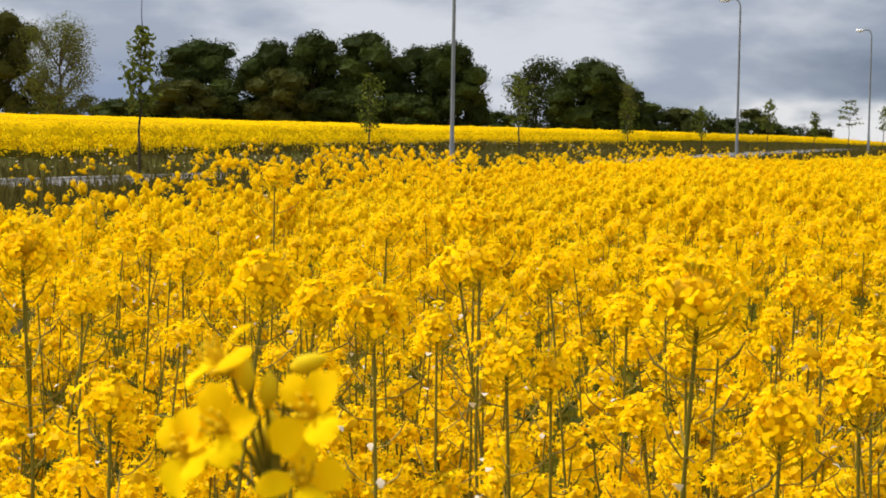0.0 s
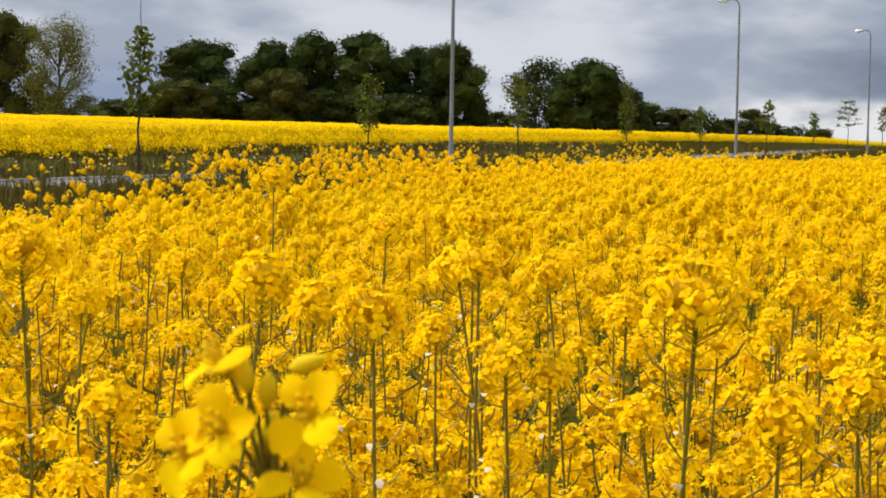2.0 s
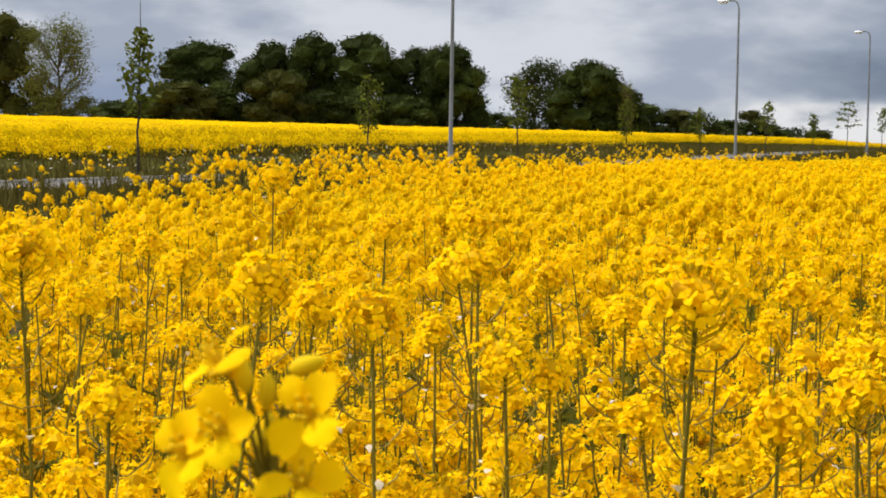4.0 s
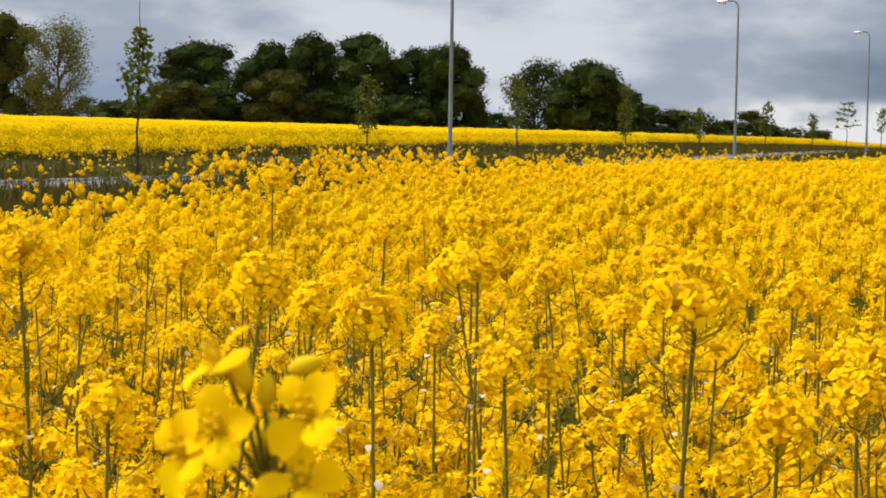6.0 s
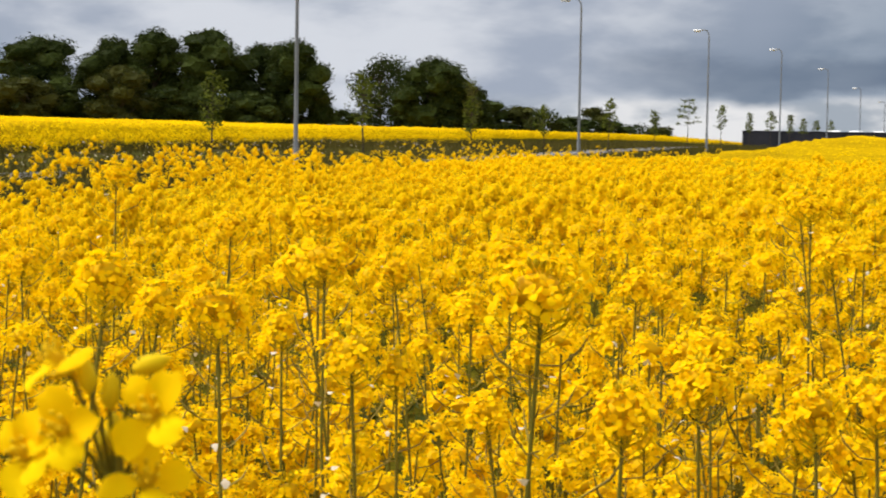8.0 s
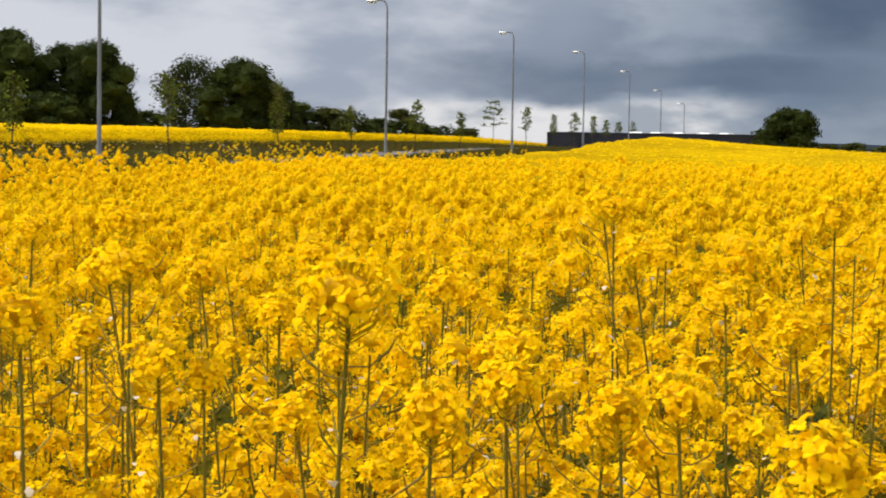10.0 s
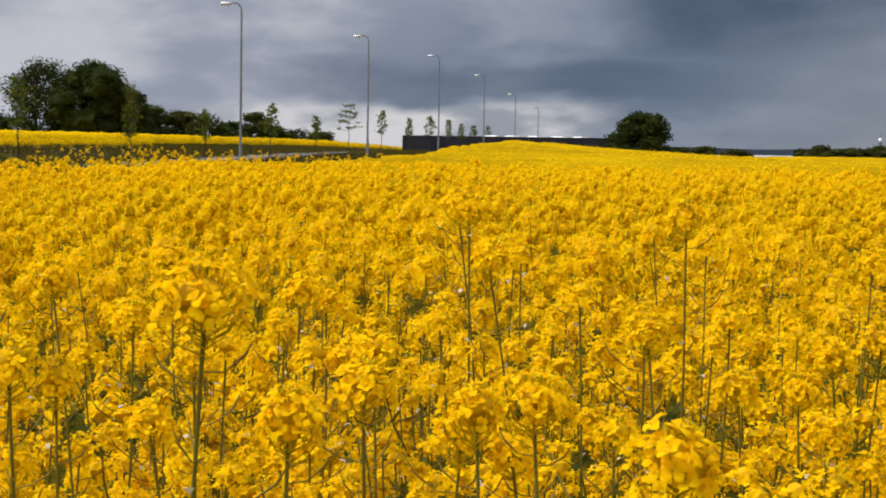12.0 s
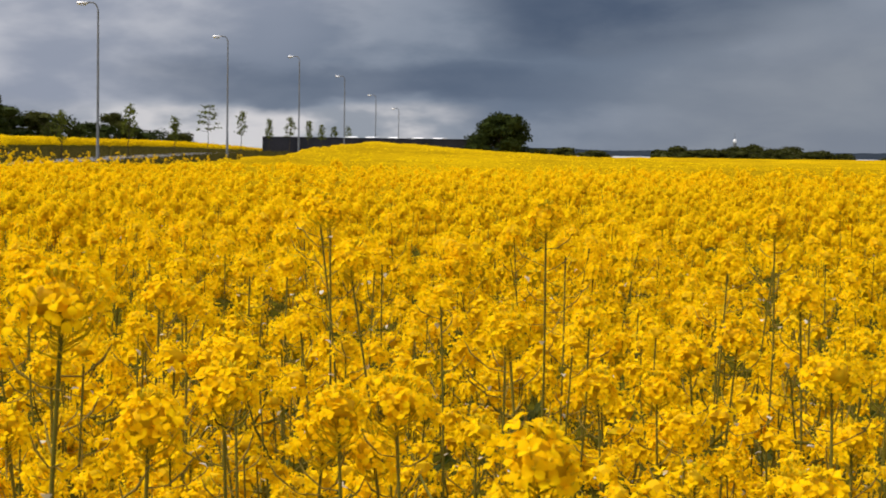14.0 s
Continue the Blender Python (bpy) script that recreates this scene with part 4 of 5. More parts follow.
def stuff_plant(seed, lod, heads):
    """The same plant in one piece, for the standing crop further off. lod 1 and 2: whole flowers, 3 to 5: domes set with simpler and simpler flowers."""
    rng = np.random.default_rng(seed)
    main, arms, leaves = plant_plan(rng, heads, True)
    g = Geo()
    if lod < 3:
        g.tube(main[4::2] * (1, 1, 0.985), 0.0017, 3, 3, False)
        for arm in arms[:3] if lod == 1 else []:
            g.tube(arm[1::2], 0.0012, 3, 3, False)
    elif lod < 5:
        g.tube(main[4::4] * (1, 1, 0.97), 0.0016, 3, 3, False)
        for arm in arms[:2] if lod == 3 else []:
            g.tube(arm[1::4], 0.0013, 3, 3, False)
    for j, end in enumerate([main] + arms):
        tip = Matrix.Translation(Vector(end[-1]))
        big = rng.uniform(0.95, 1.15) if j == 0 else rng.uniform(0.66, 0.95)
        wide, tall = (0.0265 * big, 0.053 * big) if lod == 1 else (0.0295 * big, 0.056 * big)
        if lod < 3:
            count = int((37 if lod == 1 else 42) * big ** 1.6)
            if j < 5 if lod == 1 else j == 0:
                g.join(head_geo(rng, 2, count, wide, tall, FLOWERS[2 if j == 0 and lod == 1 else 3], 2 if j == 0 else 0), tip)
            else:
                g.join(far_head(rng, count + 6, wide, tall, 0.0070, True, 2), tip)
            if j == 0:
                g.join(pods_geo(rng, 5, 0.055, -0.2, -0.05, 3, 1), tip)
        elif lod == 3:
            g.join(round_head(rng, int(22 * big ** 1.5), wide, tall, 0.0084), tip)
            if j == 0:
                g.join(pods_geo(rng, 3, 0.06, -0.2, -0.05, 3, 0), tip)
        elif lod == 4:
            g.join(round_head(rng, 9, wide, tall, 0.0105) if j < 3 else far_head(rng, 7, wide, tall, 0.0115, False), tip)
        else:
            g.join(far_head(rng, 5, wide, tall, 0.016, j < 1), tip)
    if lod < 3:
        for p, a, L in leaves:
            g.join(crop_leaf(rng, L, 2), Matrix.Translation(Vector(p)) @ Matrix.Rotation(a, 4, "Z"))
    elif lod == 3:
        for p, a, L in leaves[:2]:
            g.join(crop_leaf(rng, L, 1), Matrix.Translation(Vector(p)) @ Matrix.Rotation(a, 4, "Z"))
    return g


def crop_height(x, y):
    """Uneven height of the standing crop, in metres."""
    return 1.32 + 0.05 * np.sin(x * 1.3 + 0.7 * y) * np.cos(y * 0.9 - 0.4 * x) + 0.04 * np.sin(0.31 * x + 0.17 * y + 1.0)


def spots(rng, r0, r1, az0, az1, per_m2):
    a0, a1 = radians(az0), radians(az1)
    n = int(0.5 * (a1 - a0) * (r1 * r1 - r0 * r0) * per_m2)
    r = np.sqrt(rng.uniform(r0 * r0, r1 * r1, n))
    a = rng.uniform(a0, a1, n)
    return r * np.sin(a), r * np.cos(a)


def build_near():
    rng = np.random.default_rng(21)
    fine = [plant_thing(300 + i, 3, True) for i in range(6)]
    near = [plant_thing(320 + i, 7 + i % 3, False) for i in range(6)]
    next_on = [plant_thing(340 + i, 7 + i % 3, False, 2) for i in range(9)]
    used = set()

    def stand(models, x, y, top, spin, lean, lean_dir, by_head=False):
        k = int(rng.integers(len(models)))
        src = models[k]
        if by_head:
            # set out by where the head stands, not the foot
            turn = Matrix.Rotation(lean, 4, (math.cos(lean_dir), math.sin(lean_dir), 0)) @ pose(0, 0, 0, 0, 0, spin)
            off = turn @ Vector((TIPS[src][0], TIPS[src][1], top))
            x, y = x - off.x, y - off.y
        m = pose(x, y, float(ground_z(x, y)) - 0.01) @ Matrix.Rotation(lean, 4, (math.cos(lean_dir), math.sin(lean_dir), 0)) @ pose(0, 0, 0, 0, 0, spin)
        size = (1.0, 1.0, top)
        if src in used:
            ob = copy_thing(src, m)
        else:
            used.add(src)
            ob = src
            ob.matrix_basis = m
        ob.scale = size
        # heads, pods and leaves keep their own shape while the stem is drawn out
        for c in ob.children:
            if not c.name.startswith(("stem", "branch")):
                c.scale = (1, 1, 1 / top)

    # tall plants that stand clear of the rest: x, y, height
    tall = [
        (-0.38, 1.58, 1.53), (-0.49, 2.39, 1.41), (-0.42, 2.82, 1.43), (-0.34, 3.55, 1.56), (-0.15, 1.48, 1.51),
        (-0.13, 1.8, 1.46), (-0.06, 1.55, 1.48), (0.02, 2.14, 1.48), (0.04, 1.9, 1.5), (0.04, 2.28, 1.53),
        (0.15, 2.44, 1.45), (0.24, 2.27, 1.41), (0.33, 2.61, 1.46), (0.17, 1.17, 1.53), (0.47, 2.33, 1.44),
        (0.52, 2.39, 1.42), (0.25, 1.28, 1.43), (-0.29, 1.53, 1.4), (0.12, 1.9, 1.38), (0.23, 2.0, 1.32),
        (-0.54, 3.24, 1.44), (0.52, 2.71, 1.35), (-0.1, 3.11, 1.48), (0.44, 1.42, 1.41), (0.8, 2.64, 1.54),
        (0.48, 1.95, 1.4), (0.52, 2.22, 1.36), (0.37, 1.54, 1.42), (0.51, 1.47, 1.41), (0.48, 1.6, 1.36),
        (0.54, 1.62, 1.34), (0.42, 0.95, 1.45), (1.03, 2.14, 1.32), (0.94, 2.25, 1.4), (1.02, 2.3, 1.54),
        (0.84, 2.83, 1.54), (1.48, 2.44, 1.53), (0.76, 2.4, 1.48), (0.77, 1.2, 1.36), (1.13, 2.16, 1.31),
        (1.3, 2.24, 1.37), (1.3, 2.07, 1.44), (1.17, 2.14, 1.36), (1.26, 1.9, 1.36)]
    tall += [(-2.14, 9.1, 1.49), (-2.04, 9.1, 1.48), (-1.8, 9.1, 1.48)]
    tall = np.array(tall).reshape(-1, 3)
    for x, y, h in tall:
        stand(fine, x, y, h, rng.uniform(0, 360), rng.uniform(0, 0.05), rng.uniform(0, 6.28), True)
    xs, ys = spots(rng, 1.15, 4.3, -18, 38, 17)
    xe, ye = spots(rng, 1.15, 2.1, -17, 37, 10)
    xs, ys = np.concatenate([xs, xe]), np.concatenate([ys, ye])
    for x, y in zip(xs, ys):
        if np.min(np.hypot(tall[:, 0] - x, tall[:, 1] - y)) < 0.07:
            continue
        h = float(crop_height(x, y)) * rng.uniform(0.82, 1.07)
        d = math.hypot(x, y)
        h = min(h, EYE - 0.13 - 0.16 * d) if d < 1.7 else h
        stand(near if d < 2.3 else next_on, x, y, h, rng.uniform(0, 360), abs(rng.normal() * 0.05), rng.uniform(0, 6.28))


def build_crop():
    rng = np.random.default_rng(22)
    for name, lod, heads, r0, r1, dens, nvar in (("rapeseed_crop", 1, 10, 1.4, 4.4, 17, 8), ("rapeseed_crop", 2, 7, 4.3, 7.0, 21, 12), ("rapeseed_crop", 3, 7, 7.0, 12.5, 17, 12), ("rapeseed_crop", 4, 5, 12.5, 22.0, 13.5, 12), ("rapeseed_crop", 5, 5, 22.0, 40.0, 10, 8)):
        models = [stuff_plant(500 + 20 * lod + i, lod, heads) for i in range(nvar)]
        x, y = spots(rng, r0, r1, -18, 38, dens)
        q = x * UQ[0] + y * UQ[1]
        s = x * US[0] + y * US[1]
        keep = q < crop_edge(s) + rng.normal(size=len(q)) * 0.3
        x, y, s, q = x[keep], y[keep], s[keep], q[keep]
        k = len(x)
        h = crop_height(x, y) * (rng.uniform(0.80, 1.05, k) if r0 > 2 else rng.uniform(0.60, 0.92, k))
        if 4 < r0 < 20:
            h *= np.where(rng.uniform(0, 1, k) < (0.08 if r0 < 7 else 0.2), rng.uniform(1.03, 1.09, k), 1.0)
        h *= np.where((s > 11) & (s < 20) & (q > crop_edge(s) - 1.6), 1.07, 1.0)
        wide = 1.0 if r0 < 20 else 1.1
        g = Geo()
        pick = rng.integers(nvar, size=k)
        sc = np.stack([np.full(k, wide), np.full(k, wide), h], 1)
        m = mats_of(np.stack([x, y, ground_z(x, y)], 1), rng.uniform(0, 6.28, k), sc, np.abs(rng.normal(size=k)) * 0.09, rng.uniform(0, 6.28, k))
        for i in range(nvar):
            g.scatter(models[i], m[pick == i])
        if lod == 4:
            # the rank edge of the crop
            n = 400
            qe, se = rng.uniform(4.5, 10.3, n), rng.uniform(10, 34, n)
            qe, se = qe[qe < crop_edge(se) + 0.3], se[qe < crop_edge(se) + 0.3]
            n = len(qe)
            x, y = plan(se, qe)
            m = mats_of(np.stack([x, y, ground_z(x, y)], 1), rng.uniform(0, 6.28, n), np.stack([np.full(n, 1.1), np.full(n, 1.1), crop_height(x, y) * rng.uniform(0.7, 1.08, n)], 1))
            for i in range(nvar):
                g.scatter(models[i], m[i::nvar])
            # self-sown plants scattered over the verge
            n = 420
            qe, se = FIELD_EDGE + 0.3 + 11 * rng.uniform(0, 1, n) ** 1.5, 12 + 54 * rng.uniform(0, 1, n) ** 0.55
            x, y = plan(se, qe)
            m = mats_of(np.stack([x, y, ground_z(x, y)], 1), rng.uniform(0, 6.28, n), np.stack([np.full(n, 1.15), np.full(n, 1.15), crop_height(x, y) * rng.uniform(0.72, 1.0, n)], 1), np.abs(rng.normal(size=n)) * 0.08, rng.uniform(0, 6.28, n))
            for i in range(nvar):
                g.scatter(models[i], m[i::nvar])
        if lod == 5:
            # the crop beside and behind the tripod
            x, y = np.concatenate([spots(rng, 0.8, 5.0, 38, 342, 13), spots(rng, 5.0, 12.0, 38, 342, 4)], axis=1)
            keep = x * UQ[0] + y * UQ[1] < FIELD_EDGE
            x, y = x[keep], y[keep]
            n = len(x)
            m = mats_of(np.stack([x, y, ground_z(x, y)], 1), rng.uniform(0, 6.28, n), np.stack([np.full(n, 1.1), np.full(n, 1.1), crop_height(x, y) * rng.uniform(0.82, 1.05, n)], 1))
            for i in range(nvar):
                g.scatter(models[i], m[i::nvar])
        tagged(new(name, g.mesh(name, CROPMATS, lod > 2)), "dense standing rapeseed crop in yellow flower", "rapeseed crop", kind="stuff")


def build_low_flowers():
    """Side shoots in flower below the main heads."""
    rng = np.random.default_rng(61)
    models = [far_head(rng, 8, 0.022, 0.045, 0.0095, False) for _ in range(8)]
    near = [head_geo(rng, 2, 11, 0.015, 0.034, FLOWERS[3], 0) for _ in range(8)]
    mid = [far_head(rng, 15, 0.017, 0.036, 0.0072, True, 1) for _ in range(8)]
    g = Geo()
    for r0, r1, dens, src in ((1.25, 2.4, 620, near), (2.4, 4.0, 190, mid), (4.0, 6.5, 60, mid), (6.5, 20.0, 30, models)):
        x, y = spots(rng, r0, r1, -17, 37, dens)
        keep = x * UQ[0] + y * UQ[1] < crop_edge(x * US[0] + y * US[1]) - 0.3
        x, y = x[keep], y[keep]
        k = len(x)
        z = ground_z(x, y) + crop_height(x, y) * rng.uniform(0.56, 0.92, k)
        m = mats_of(np.stack([x, y, z], 1), rng.uniform(0, 6.28, k), rng.uniform(0.7, 1.3, k))
        for i in range(8):
            g.scatter(src[i], m[i::8])
    # heads beside and behind the tripod
    rng = np.random.default_rng(62)
    x, y = np.concatenate([spots(rng, 0.75, 5.0, 38, 342, 75), spots(rng, 5.0, 12.0, 38, 342, 40)], axis=1)
    keep = x * UQ[0] + y * UQ[1] < FIELD_EDGE - 0.3
    x, y = x[keep], y[keep]
    k = len(x)
    z = ground_z(x, y) + crop_height(x, y) * rng.uniform(0.62, 0.95, k)
    m = mats_of(np.stack([x, y, z], 1), rng.uniform(0, 6.28, k), rng.uniform(1.2, 1.9, k))
    for i in range(8):
        g.scatter(models[i], m[i::8])
    tagged(new("rapeseed_crop", g.mesh("rapeseed_crop", CROPMATS)), "yellow side shoots low in the rapeseed crop", "rapeseed crop", kind="stuff")


def build_sheet():
    """The closed mass of the crop where single plants merge with distance."""
    def top(x, y):
        d = np.hypot(x, y)
        h = crop_height(x, y) - 0.74 + 0.32 * smooth(8, 20, d) + 0.36 * smooth(18, 34, d)
        q = x * UQ[0] + y * UQ[1]
        h = np.where(q > crop_edge(x * US[0] + y * US[1]) + 0.3, -0.4, h)
        bump = np.array([noise.noise((a * 1.7, b * 1.7, 0)) for a, b in zip(x.ravel(), y.ravel())]).reshape(x.shape)
        return ground_z(x, y) + h + 0.08 * bump * smooth(8, 20, d)

    v, f = polar_sheet(np.geomspace(4.5, 60, 110), -180, 180, 0.75, top)
    c = v[f].mean(axis=1)
    q = c[:, 0] * UQ[0] + c[:, 1] * UQ[1]
    aside = np.cos(np.arctan2(c[:, 0], c[:, 1]) - radians(10)) < math.cos(radians(30))
    r = np.hypot(c[:, 0], c[:, 1])
    far = (q < FIELD_EDGE) & (r > 8) & aside
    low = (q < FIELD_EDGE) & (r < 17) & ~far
    # the part that is looked over runs in rows along the edge of the field, so that its rim is clean
    sr = np.concatenate([np.arange(8, 60, 0.45), np.geomspace(60, 260, 110)])
    wr = np.concatenate([[0.0, 0.12, 0.35, 0.7], np.geomspace(1.0, 190, 120)])
    W, S = np.meshgrid(wr, sr, indexing="ij")
    xr, yr = plan(S, crop_edge(S) - W)
    zr = top(xr, yr)
    zr[0] = ground_z(xr[0], yr[0]) + 0.35
    k, m = W.shape
    i, j = [t.ravel() for t in np.meshgrid(np.arange(k - 1), np.arange(m - 1), indexing="ij")]
    fr = np.stack([i * m + j, (i + 1) * m + j, (i + 1) * m + j + 1, i * m + j + 1], 1)
    vr = np.stack([xr, yr, zr], -1).reshape(-1, 3)
    cr = vr[fr].mean(axis=1)
    seen = np.cos(np.arctan2(cr[:, 0], cr[:, 1]) - radians(10)) >= math.cos(radians(30))
    fr = fr[(np.hypot(cr[:, 0], cr[:, 1]) > 15.5) & seen]
    # dark leaf sheets close round the tripod, outside the part looked over, shade painted in
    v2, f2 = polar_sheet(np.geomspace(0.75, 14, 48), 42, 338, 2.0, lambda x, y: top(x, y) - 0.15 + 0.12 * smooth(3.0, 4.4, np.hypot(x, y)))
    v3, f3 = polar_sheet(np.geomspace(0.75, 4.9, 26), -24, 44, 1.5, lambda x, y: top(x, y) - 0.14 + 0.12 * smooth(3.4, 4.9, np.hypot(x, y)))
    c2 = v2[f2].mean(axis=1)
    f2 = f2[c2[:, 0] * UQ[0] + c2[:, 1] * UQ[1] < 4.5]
    tagged(new("rapeseed_crop", Geo().add(vr, fr).add(v, f[far]).mesh("rapeseed_crop", [CANOPY], True)), "closed mass of rapeseed in yellow flower", "rapeseed crop", kind="stuff")
    # the second sheet stands for low leaves and carries painted gap shade
    tagged(new("low_leaf_shade", Geo().add(v, f[low]).add(v2, f2).add(v3, f3).mesh("low_leaf_shade", [UNDER], True)), "sheet for low rapeseed leaves, coloured dark for the shade between plants", "rapeseed leaves", kind="stuff")


def far_edge(s):
    """How the near edge of the far field swings."""
    return 0.2 * np.sin(s * 0.21) + 0.15 * np.sin(s * 0.57) - 2.0 * smooth(92, 56, s) - 1.0 * smooth(105, 135, s)


def build_far_field():
    """The crop on the rise beyond the road."""
    s = np.arange(-70, 262, 0.9)
    q = np.concatenate([[41.4, 41.6, 42.0, 42.3, 43.0], np.geomspace(44, 190, 60)])
    Q, S = np.meshgrid(q, s, indexing="ij")
    Q = Q + far_edge(S) * (Q < 60)
    x, y = plan(S, Q)
    rngf = np.random.default_rng(9)
    h = 1.1 + 0.05 * rngf.normal(size=Q.shape)
    foot_h = np.interp(s, [20, 60, 140], [0.15, 0.25, 0.5])
    h[0], h[1], h[2] = -0.4, foot_h + 0.03 * rngf.normal(size=Q.shape[1]), 0.9 + 0.04 * rngf.normal(size=Q.shape[1])
    z = ground_z(x, y) + h
    n, m = Q.shape
    i, j = np.meshgrid(np.arange(n - 1), np.arange(m - 1), indexing="ij")
    i, j = i.ravel(), j.ravel()
    f = np.stack([i * m + j, i * m + j + 1, (i + 1) * m + j + 1, (i + 1) * m + j], 1)
    foot = (i < 1).astype(int)
    tagged(new("rapeseed_field", Geo().add(np.stack([x, y, z], -1).reshape(-1, 3), f, np.concatenate([foot, foot])).mesh("rapeseed_field", [FARCROP, UNDER], True)), "field of yellow rapeseed on the rise beyond the road", "rapeseed crop", kind="stuff")


def tuft_geo(rng, n=10, wide=0.24, tall=0.22, m=7, blade=0.055):
    """A rounded tuft of flower heads as it reads from far off."""
    d = rng.normal(size=(n, 3))
    d /= np.linalg.norm(d, axis=1)[:, None]
    d[:, 2] = np.abs(d[:, 2])
    return Geo().add(*leaf_quads(rng, d * (wide, wide, tall) * rng.uniform(0.4, 1.0, (n, 1)), blade, 0.6), m)


def build_far_tufts():
    rng = np.random.default_rng(33)
    models = [tuft_geo(rng, 10, 0.24, 0.16, 7, 0.042) for _ in range(6)]
    bright = [tuft_geo(rng, 7, 0.2, 0.26, 7) for _ in range(6)]
    # near field, further up the rise
    x, y = spots(rng, 35, 150, -8, 38, 2.0)
    q = x * UQ[0] + y * UQ[1]
    k1 = q < FIELD_EDGE
    z = ground_z(x, y) + crop_height(x, y) - 0.22 * rng.uniform(0.5, 1.5, len(x))
    a = np.stack([x, y, z], 1)[k1]
    # the edge of the far field, thinning out uphill
    n = 7500
    q = 41.6 + 70 * rng.uniform(0, 1, n) ** 3.2
    s = rng.uniform(10, 235, n)
    q[:2600], s[:2600] = rng.uniform(40.9, 41.8, 2600), rng.uniform(15, 130, 2600)
    x, y = plan(s, q + far_edge(s))
    low = np.where(q < 43.5, 1.0 - np.interp(s, [20, 60, 140], [0.75, 0.65, 0.42]) * rng.uniform(0, 1, n) ** 1.6, rng.uniform(0.86, 1.0, n))
    low[:2600] = rng.uniform(0.0, 0.7, 2600)
    c = np.stack([x, y, ground_z(x, y) + low], 1)
    for name, label, p in (("rapeseed_crop", "far part of the yellow rapeseed crop", a), ("rapeseed_field", "yellow flower tufts of the field beyond the road", c)):
        g = Geo()
        pick = rng.integers(6, size=len(p))
        m = mats_of(p, rng.uniform(0, 6.28, len(p)), rng.uniform(0.7, 1.3, len(p)))
        for i in range(6):
            g.scatter((models if p is a else bright)[i], m[pick == i])
        tagged(new(name, g.mesh(name, CROPMATS)), label, "rapeseed crop", kind="stuff")


def build_verge():
    rng = np.random.default_rng(44)
    models = []
    for _ in range(6):
        g = Geo()
        for k in range(8):
            a, L, o = rng.uniform(0, 6.28), rng.uniform(0.2, 0.5), rng.normal(size=2) * 0.12
            c, s = math.cos(a), math.sin(a)
            w = 0.02
            g.add([(o[0] - s * w, o[1] + c * w, 0), (o[0] + s * w, o[1] - c * w, 0), (o[0] + c * L * 0.4, o[1] + s * L * 0.4, L)], [(0, 1, 2)])
        models.append(g)
    n = 9000
    side = rng.uniform(0, 1, n) < 0.35
    q = np.where(side, rng.uniform(10.5, 23.6, n), rng.uniform(30.3, 42.2, n))
    s = np.where(side, rng.uniform(8, 60, n), rng.uniform(8, 190, n))
    q[:2600], s[:2600] = rng.uniform(39.8, 41.7, 2600), rng.uniform(20, 190, 2600)
    x, y = plan(s, q)
    m = mats_of(np.stack([x, y, ground_z(x, y)], 1), rng.uniform(0, 6.28, n), rng.uniform(0.7, 1.5, n))
    pick = rng.integers(6, size=n)
    g = Geo()
    for i in range(6):
        g.scatter(models[i], m[pick == i])
    # ranker growth along the near kerb
    n = 4800
    s = rng.uniform(4, 150, n)
    x, y = plan(s, rng.uniform(21.5, 25.4, n))
    m = mats_of(np.stack([x, y, ground_z(x, y)], 1), rng.uniform(0, 6.28, n), rng.uniform(0.85, 1.4, n) * np.where((s > 41) & (s < 66), 1.3, 0.9))
    for i in range(6):
        g.scatter(models[i], m[i::6])
    tagged(new("grass", g.mesh("grass", [GRASS])), "rough dull green grass on the road verges", "grass", kind="stuff")
    n = 420
    q, s = rng.uniform(33, 41, n), rng.uniform(30, 110, n)
    x, y = plan(s, q)
    p = np.stack([x, y, ground_z(x, y) + rng.uniform(0.25, 0.5, n)], 1)
    tagged(new("wildflowers", Geo().add(*leaf_quads(rng, p, 0.06, 2.0)).mesh("wildflowers", [FADED])), "scattered small white flowers in the verge", "wildflowers", kind="stuff")


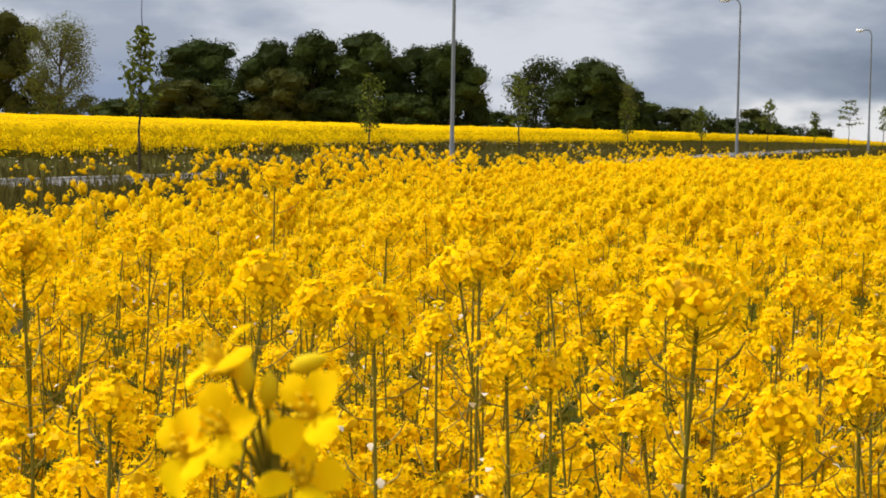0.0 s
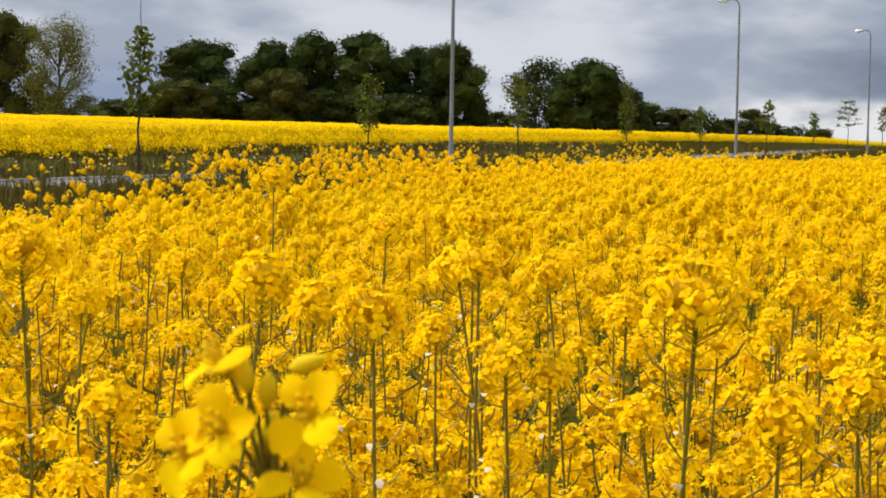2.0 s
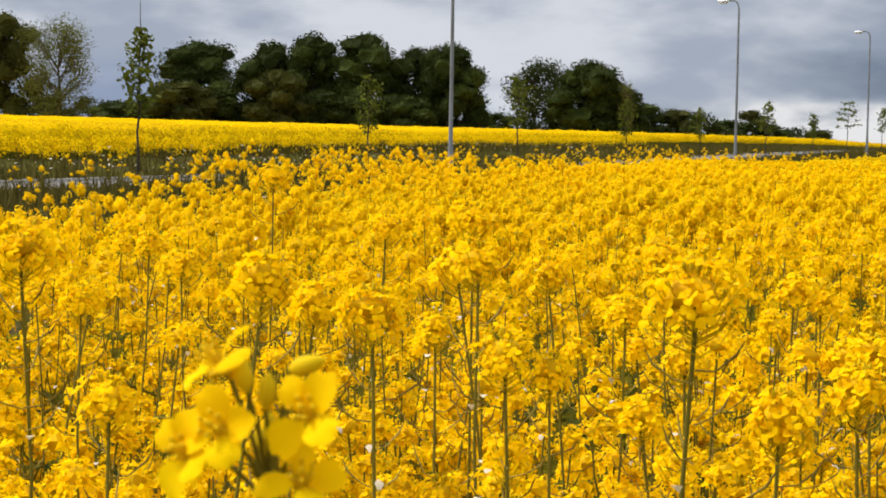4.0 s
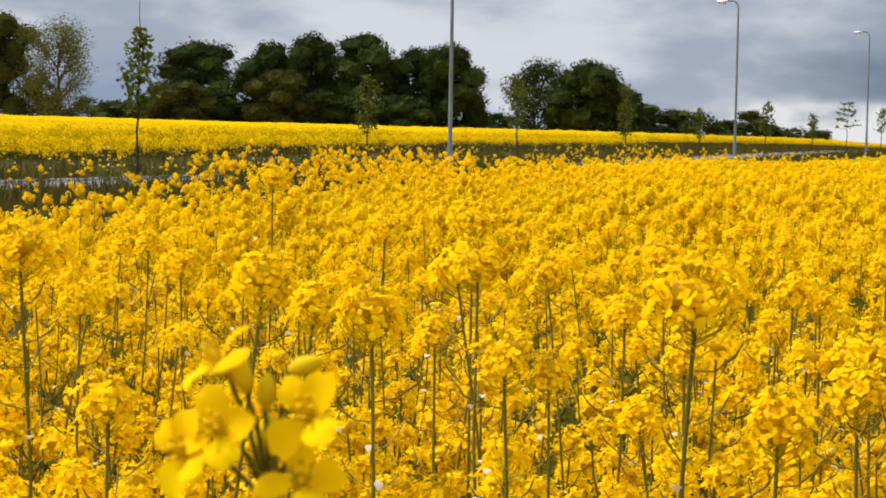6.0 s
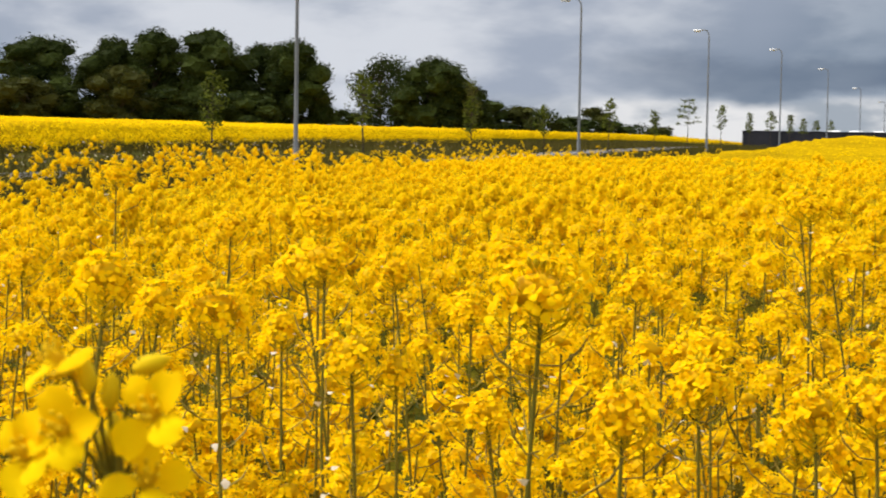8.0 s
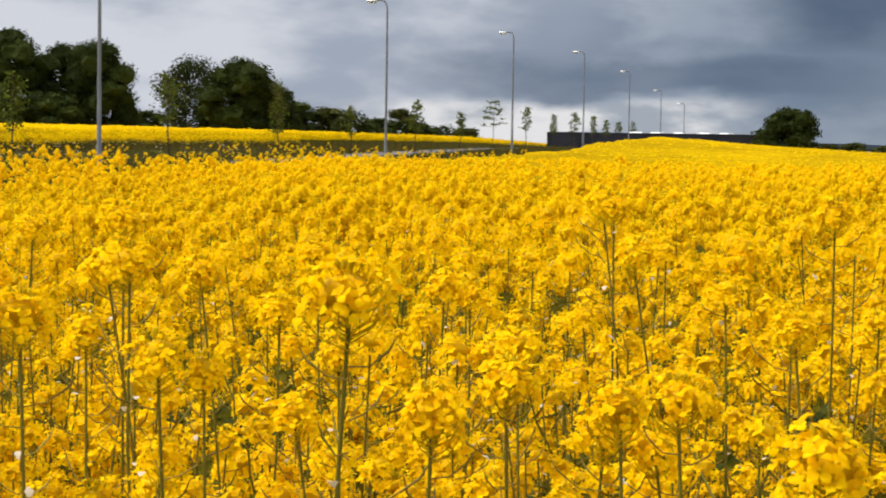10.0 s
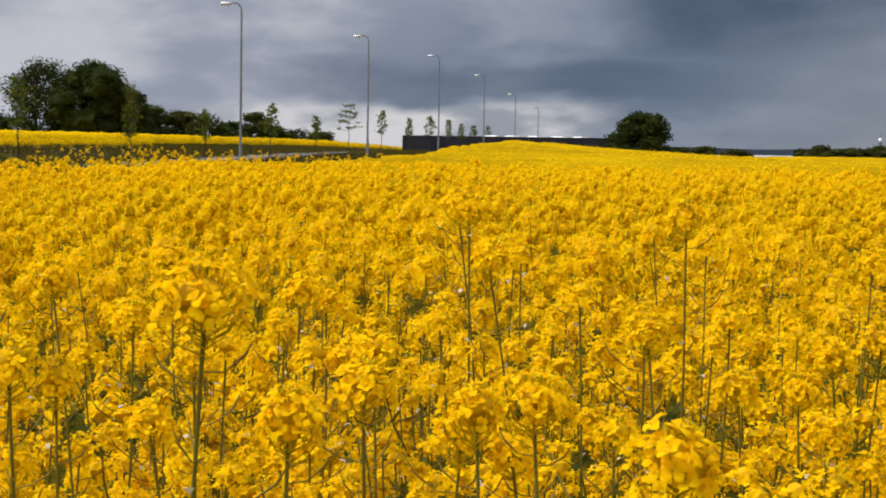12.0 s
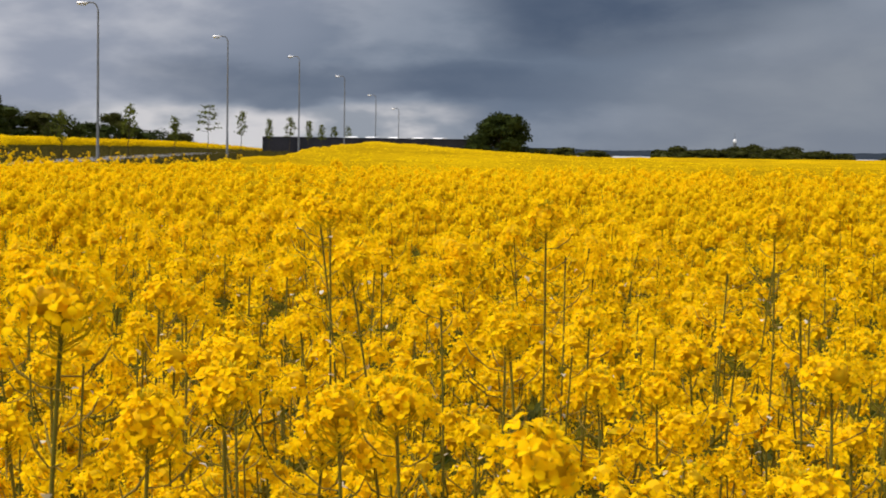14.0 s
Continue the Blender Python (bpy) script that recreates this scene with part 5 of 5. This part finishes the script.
def build_close_flower():
    """The stray flower head that stands a forearm's length from the lens."""
    rng = np.random.default_rng(77)
    base = Vector((-0.038, 0.385, float(ground_z(-0.04, 0.38))))
    root = empty("rapeseed_plant", Matrix.Translation(base))
    eye = Vector((0, 0, EYE))
    tip = Vector((-0.0375, 0.383, 1.527)) - base
    part("stem", Geo().tube(stem_path(rng, (-0.006, 0.02, 0), tip, 0.004, 12), np.linspace(0.004, 0.0016, 12), 8, 3).mesh("stem", CROPMATS, True), root)
    part("branch", Geo().tube([tip + Vector((0.004, 0.002, -0.09)), tip + Vector((0.004, 0.001, -0.03)), tip + Vector((0.0015, 0, 0.003))], [0.0016, 0.0014, 0.001], 8, 3).mesh("branch", CROPMATS, True), root)
    head = part("flower_head", head_core(rng, [], 0, 2, 0.004).mesh("flower_head", CROPMATS, True), root, Matrix.Translation(tip + Vector((0, 0.004, 0.004))))
    fl = [flower_geo(np.random.default_rng(900 + i), 0, 0.0110, 0.88, True).mesh("flower", CROPMATS, True) for i in range(3)]
    hub = Vector((0, 0.004, 0.0))
    for i, (x, y, z, fx, fy, fz, spin) in enumerate([(-0.0455, 0.370, 1.5375, -0.5, -0.75, 0.45, 0.5), (-0.0270, 0.372, 1.5405, -0.35, -0.75, 0.5, 0.85), (-0.047, 0.379, 1.5505, -0.7, -0.4, 0.7, 0.2), (-0.0290, 0.374, 1.5255, 0.0, -0.7, 0.7, 0.3), (-0.053, 0.377, 1.531, -0.6, -0.6, 0.4, 1.1)]):
        p = Vector((x, y, z)) - base - tip - Vector((0, 0.004, 0.004))
        part("flower", fl[i % 3], head, Matrix.Translation(p) @ rot_to((fx, fy, fz), spin))
        part("stalk", Geo().tube([(0, 0, -0.012), p * 0.5 + Vector((0, 0.003, -0.004)), p + Vector((0, 0.002, 0))], 0.0006, 5, 3).mesh("stalk", CROPMATS, True), head)
    bud = bud_geo(0.0085, 0.0045, 8).mesh("bud", CROPMATS, True)
    for x, y, z, fx, fz in ((-0.0415, 0.377, 1.545, -0.2, 1), (-0.0375, 0.377, 1.5415, 0.1, 1), (-0.0325, 0.377, 1.5500, 1.0, 0.35)):
        p = Vector((x, y, z)) - base - tip - Vector((0, 0.004, 0.004))
        part("bud", bud, head, Matrix.Translation(p) @ rot_to((fx, -0.2, fz)))
        part("stalk", Geo().tube([(0, 0, -0.01), p * 0.55 + Vector((0, 0.002, -0.003)), p], 0.0006, 5, 3).mesh("stalk", CROPMATS, True), head)
    tagged(root, "single rapeseed stem with large open yellow flowers close by", "rapeseed plant", "rapeseed plants round the camera")


build_near()
build_close_flower()
build_far_tufts()
build_verge()
build_crop()
build_low_flowers()
build_sheet()
build_far_field()
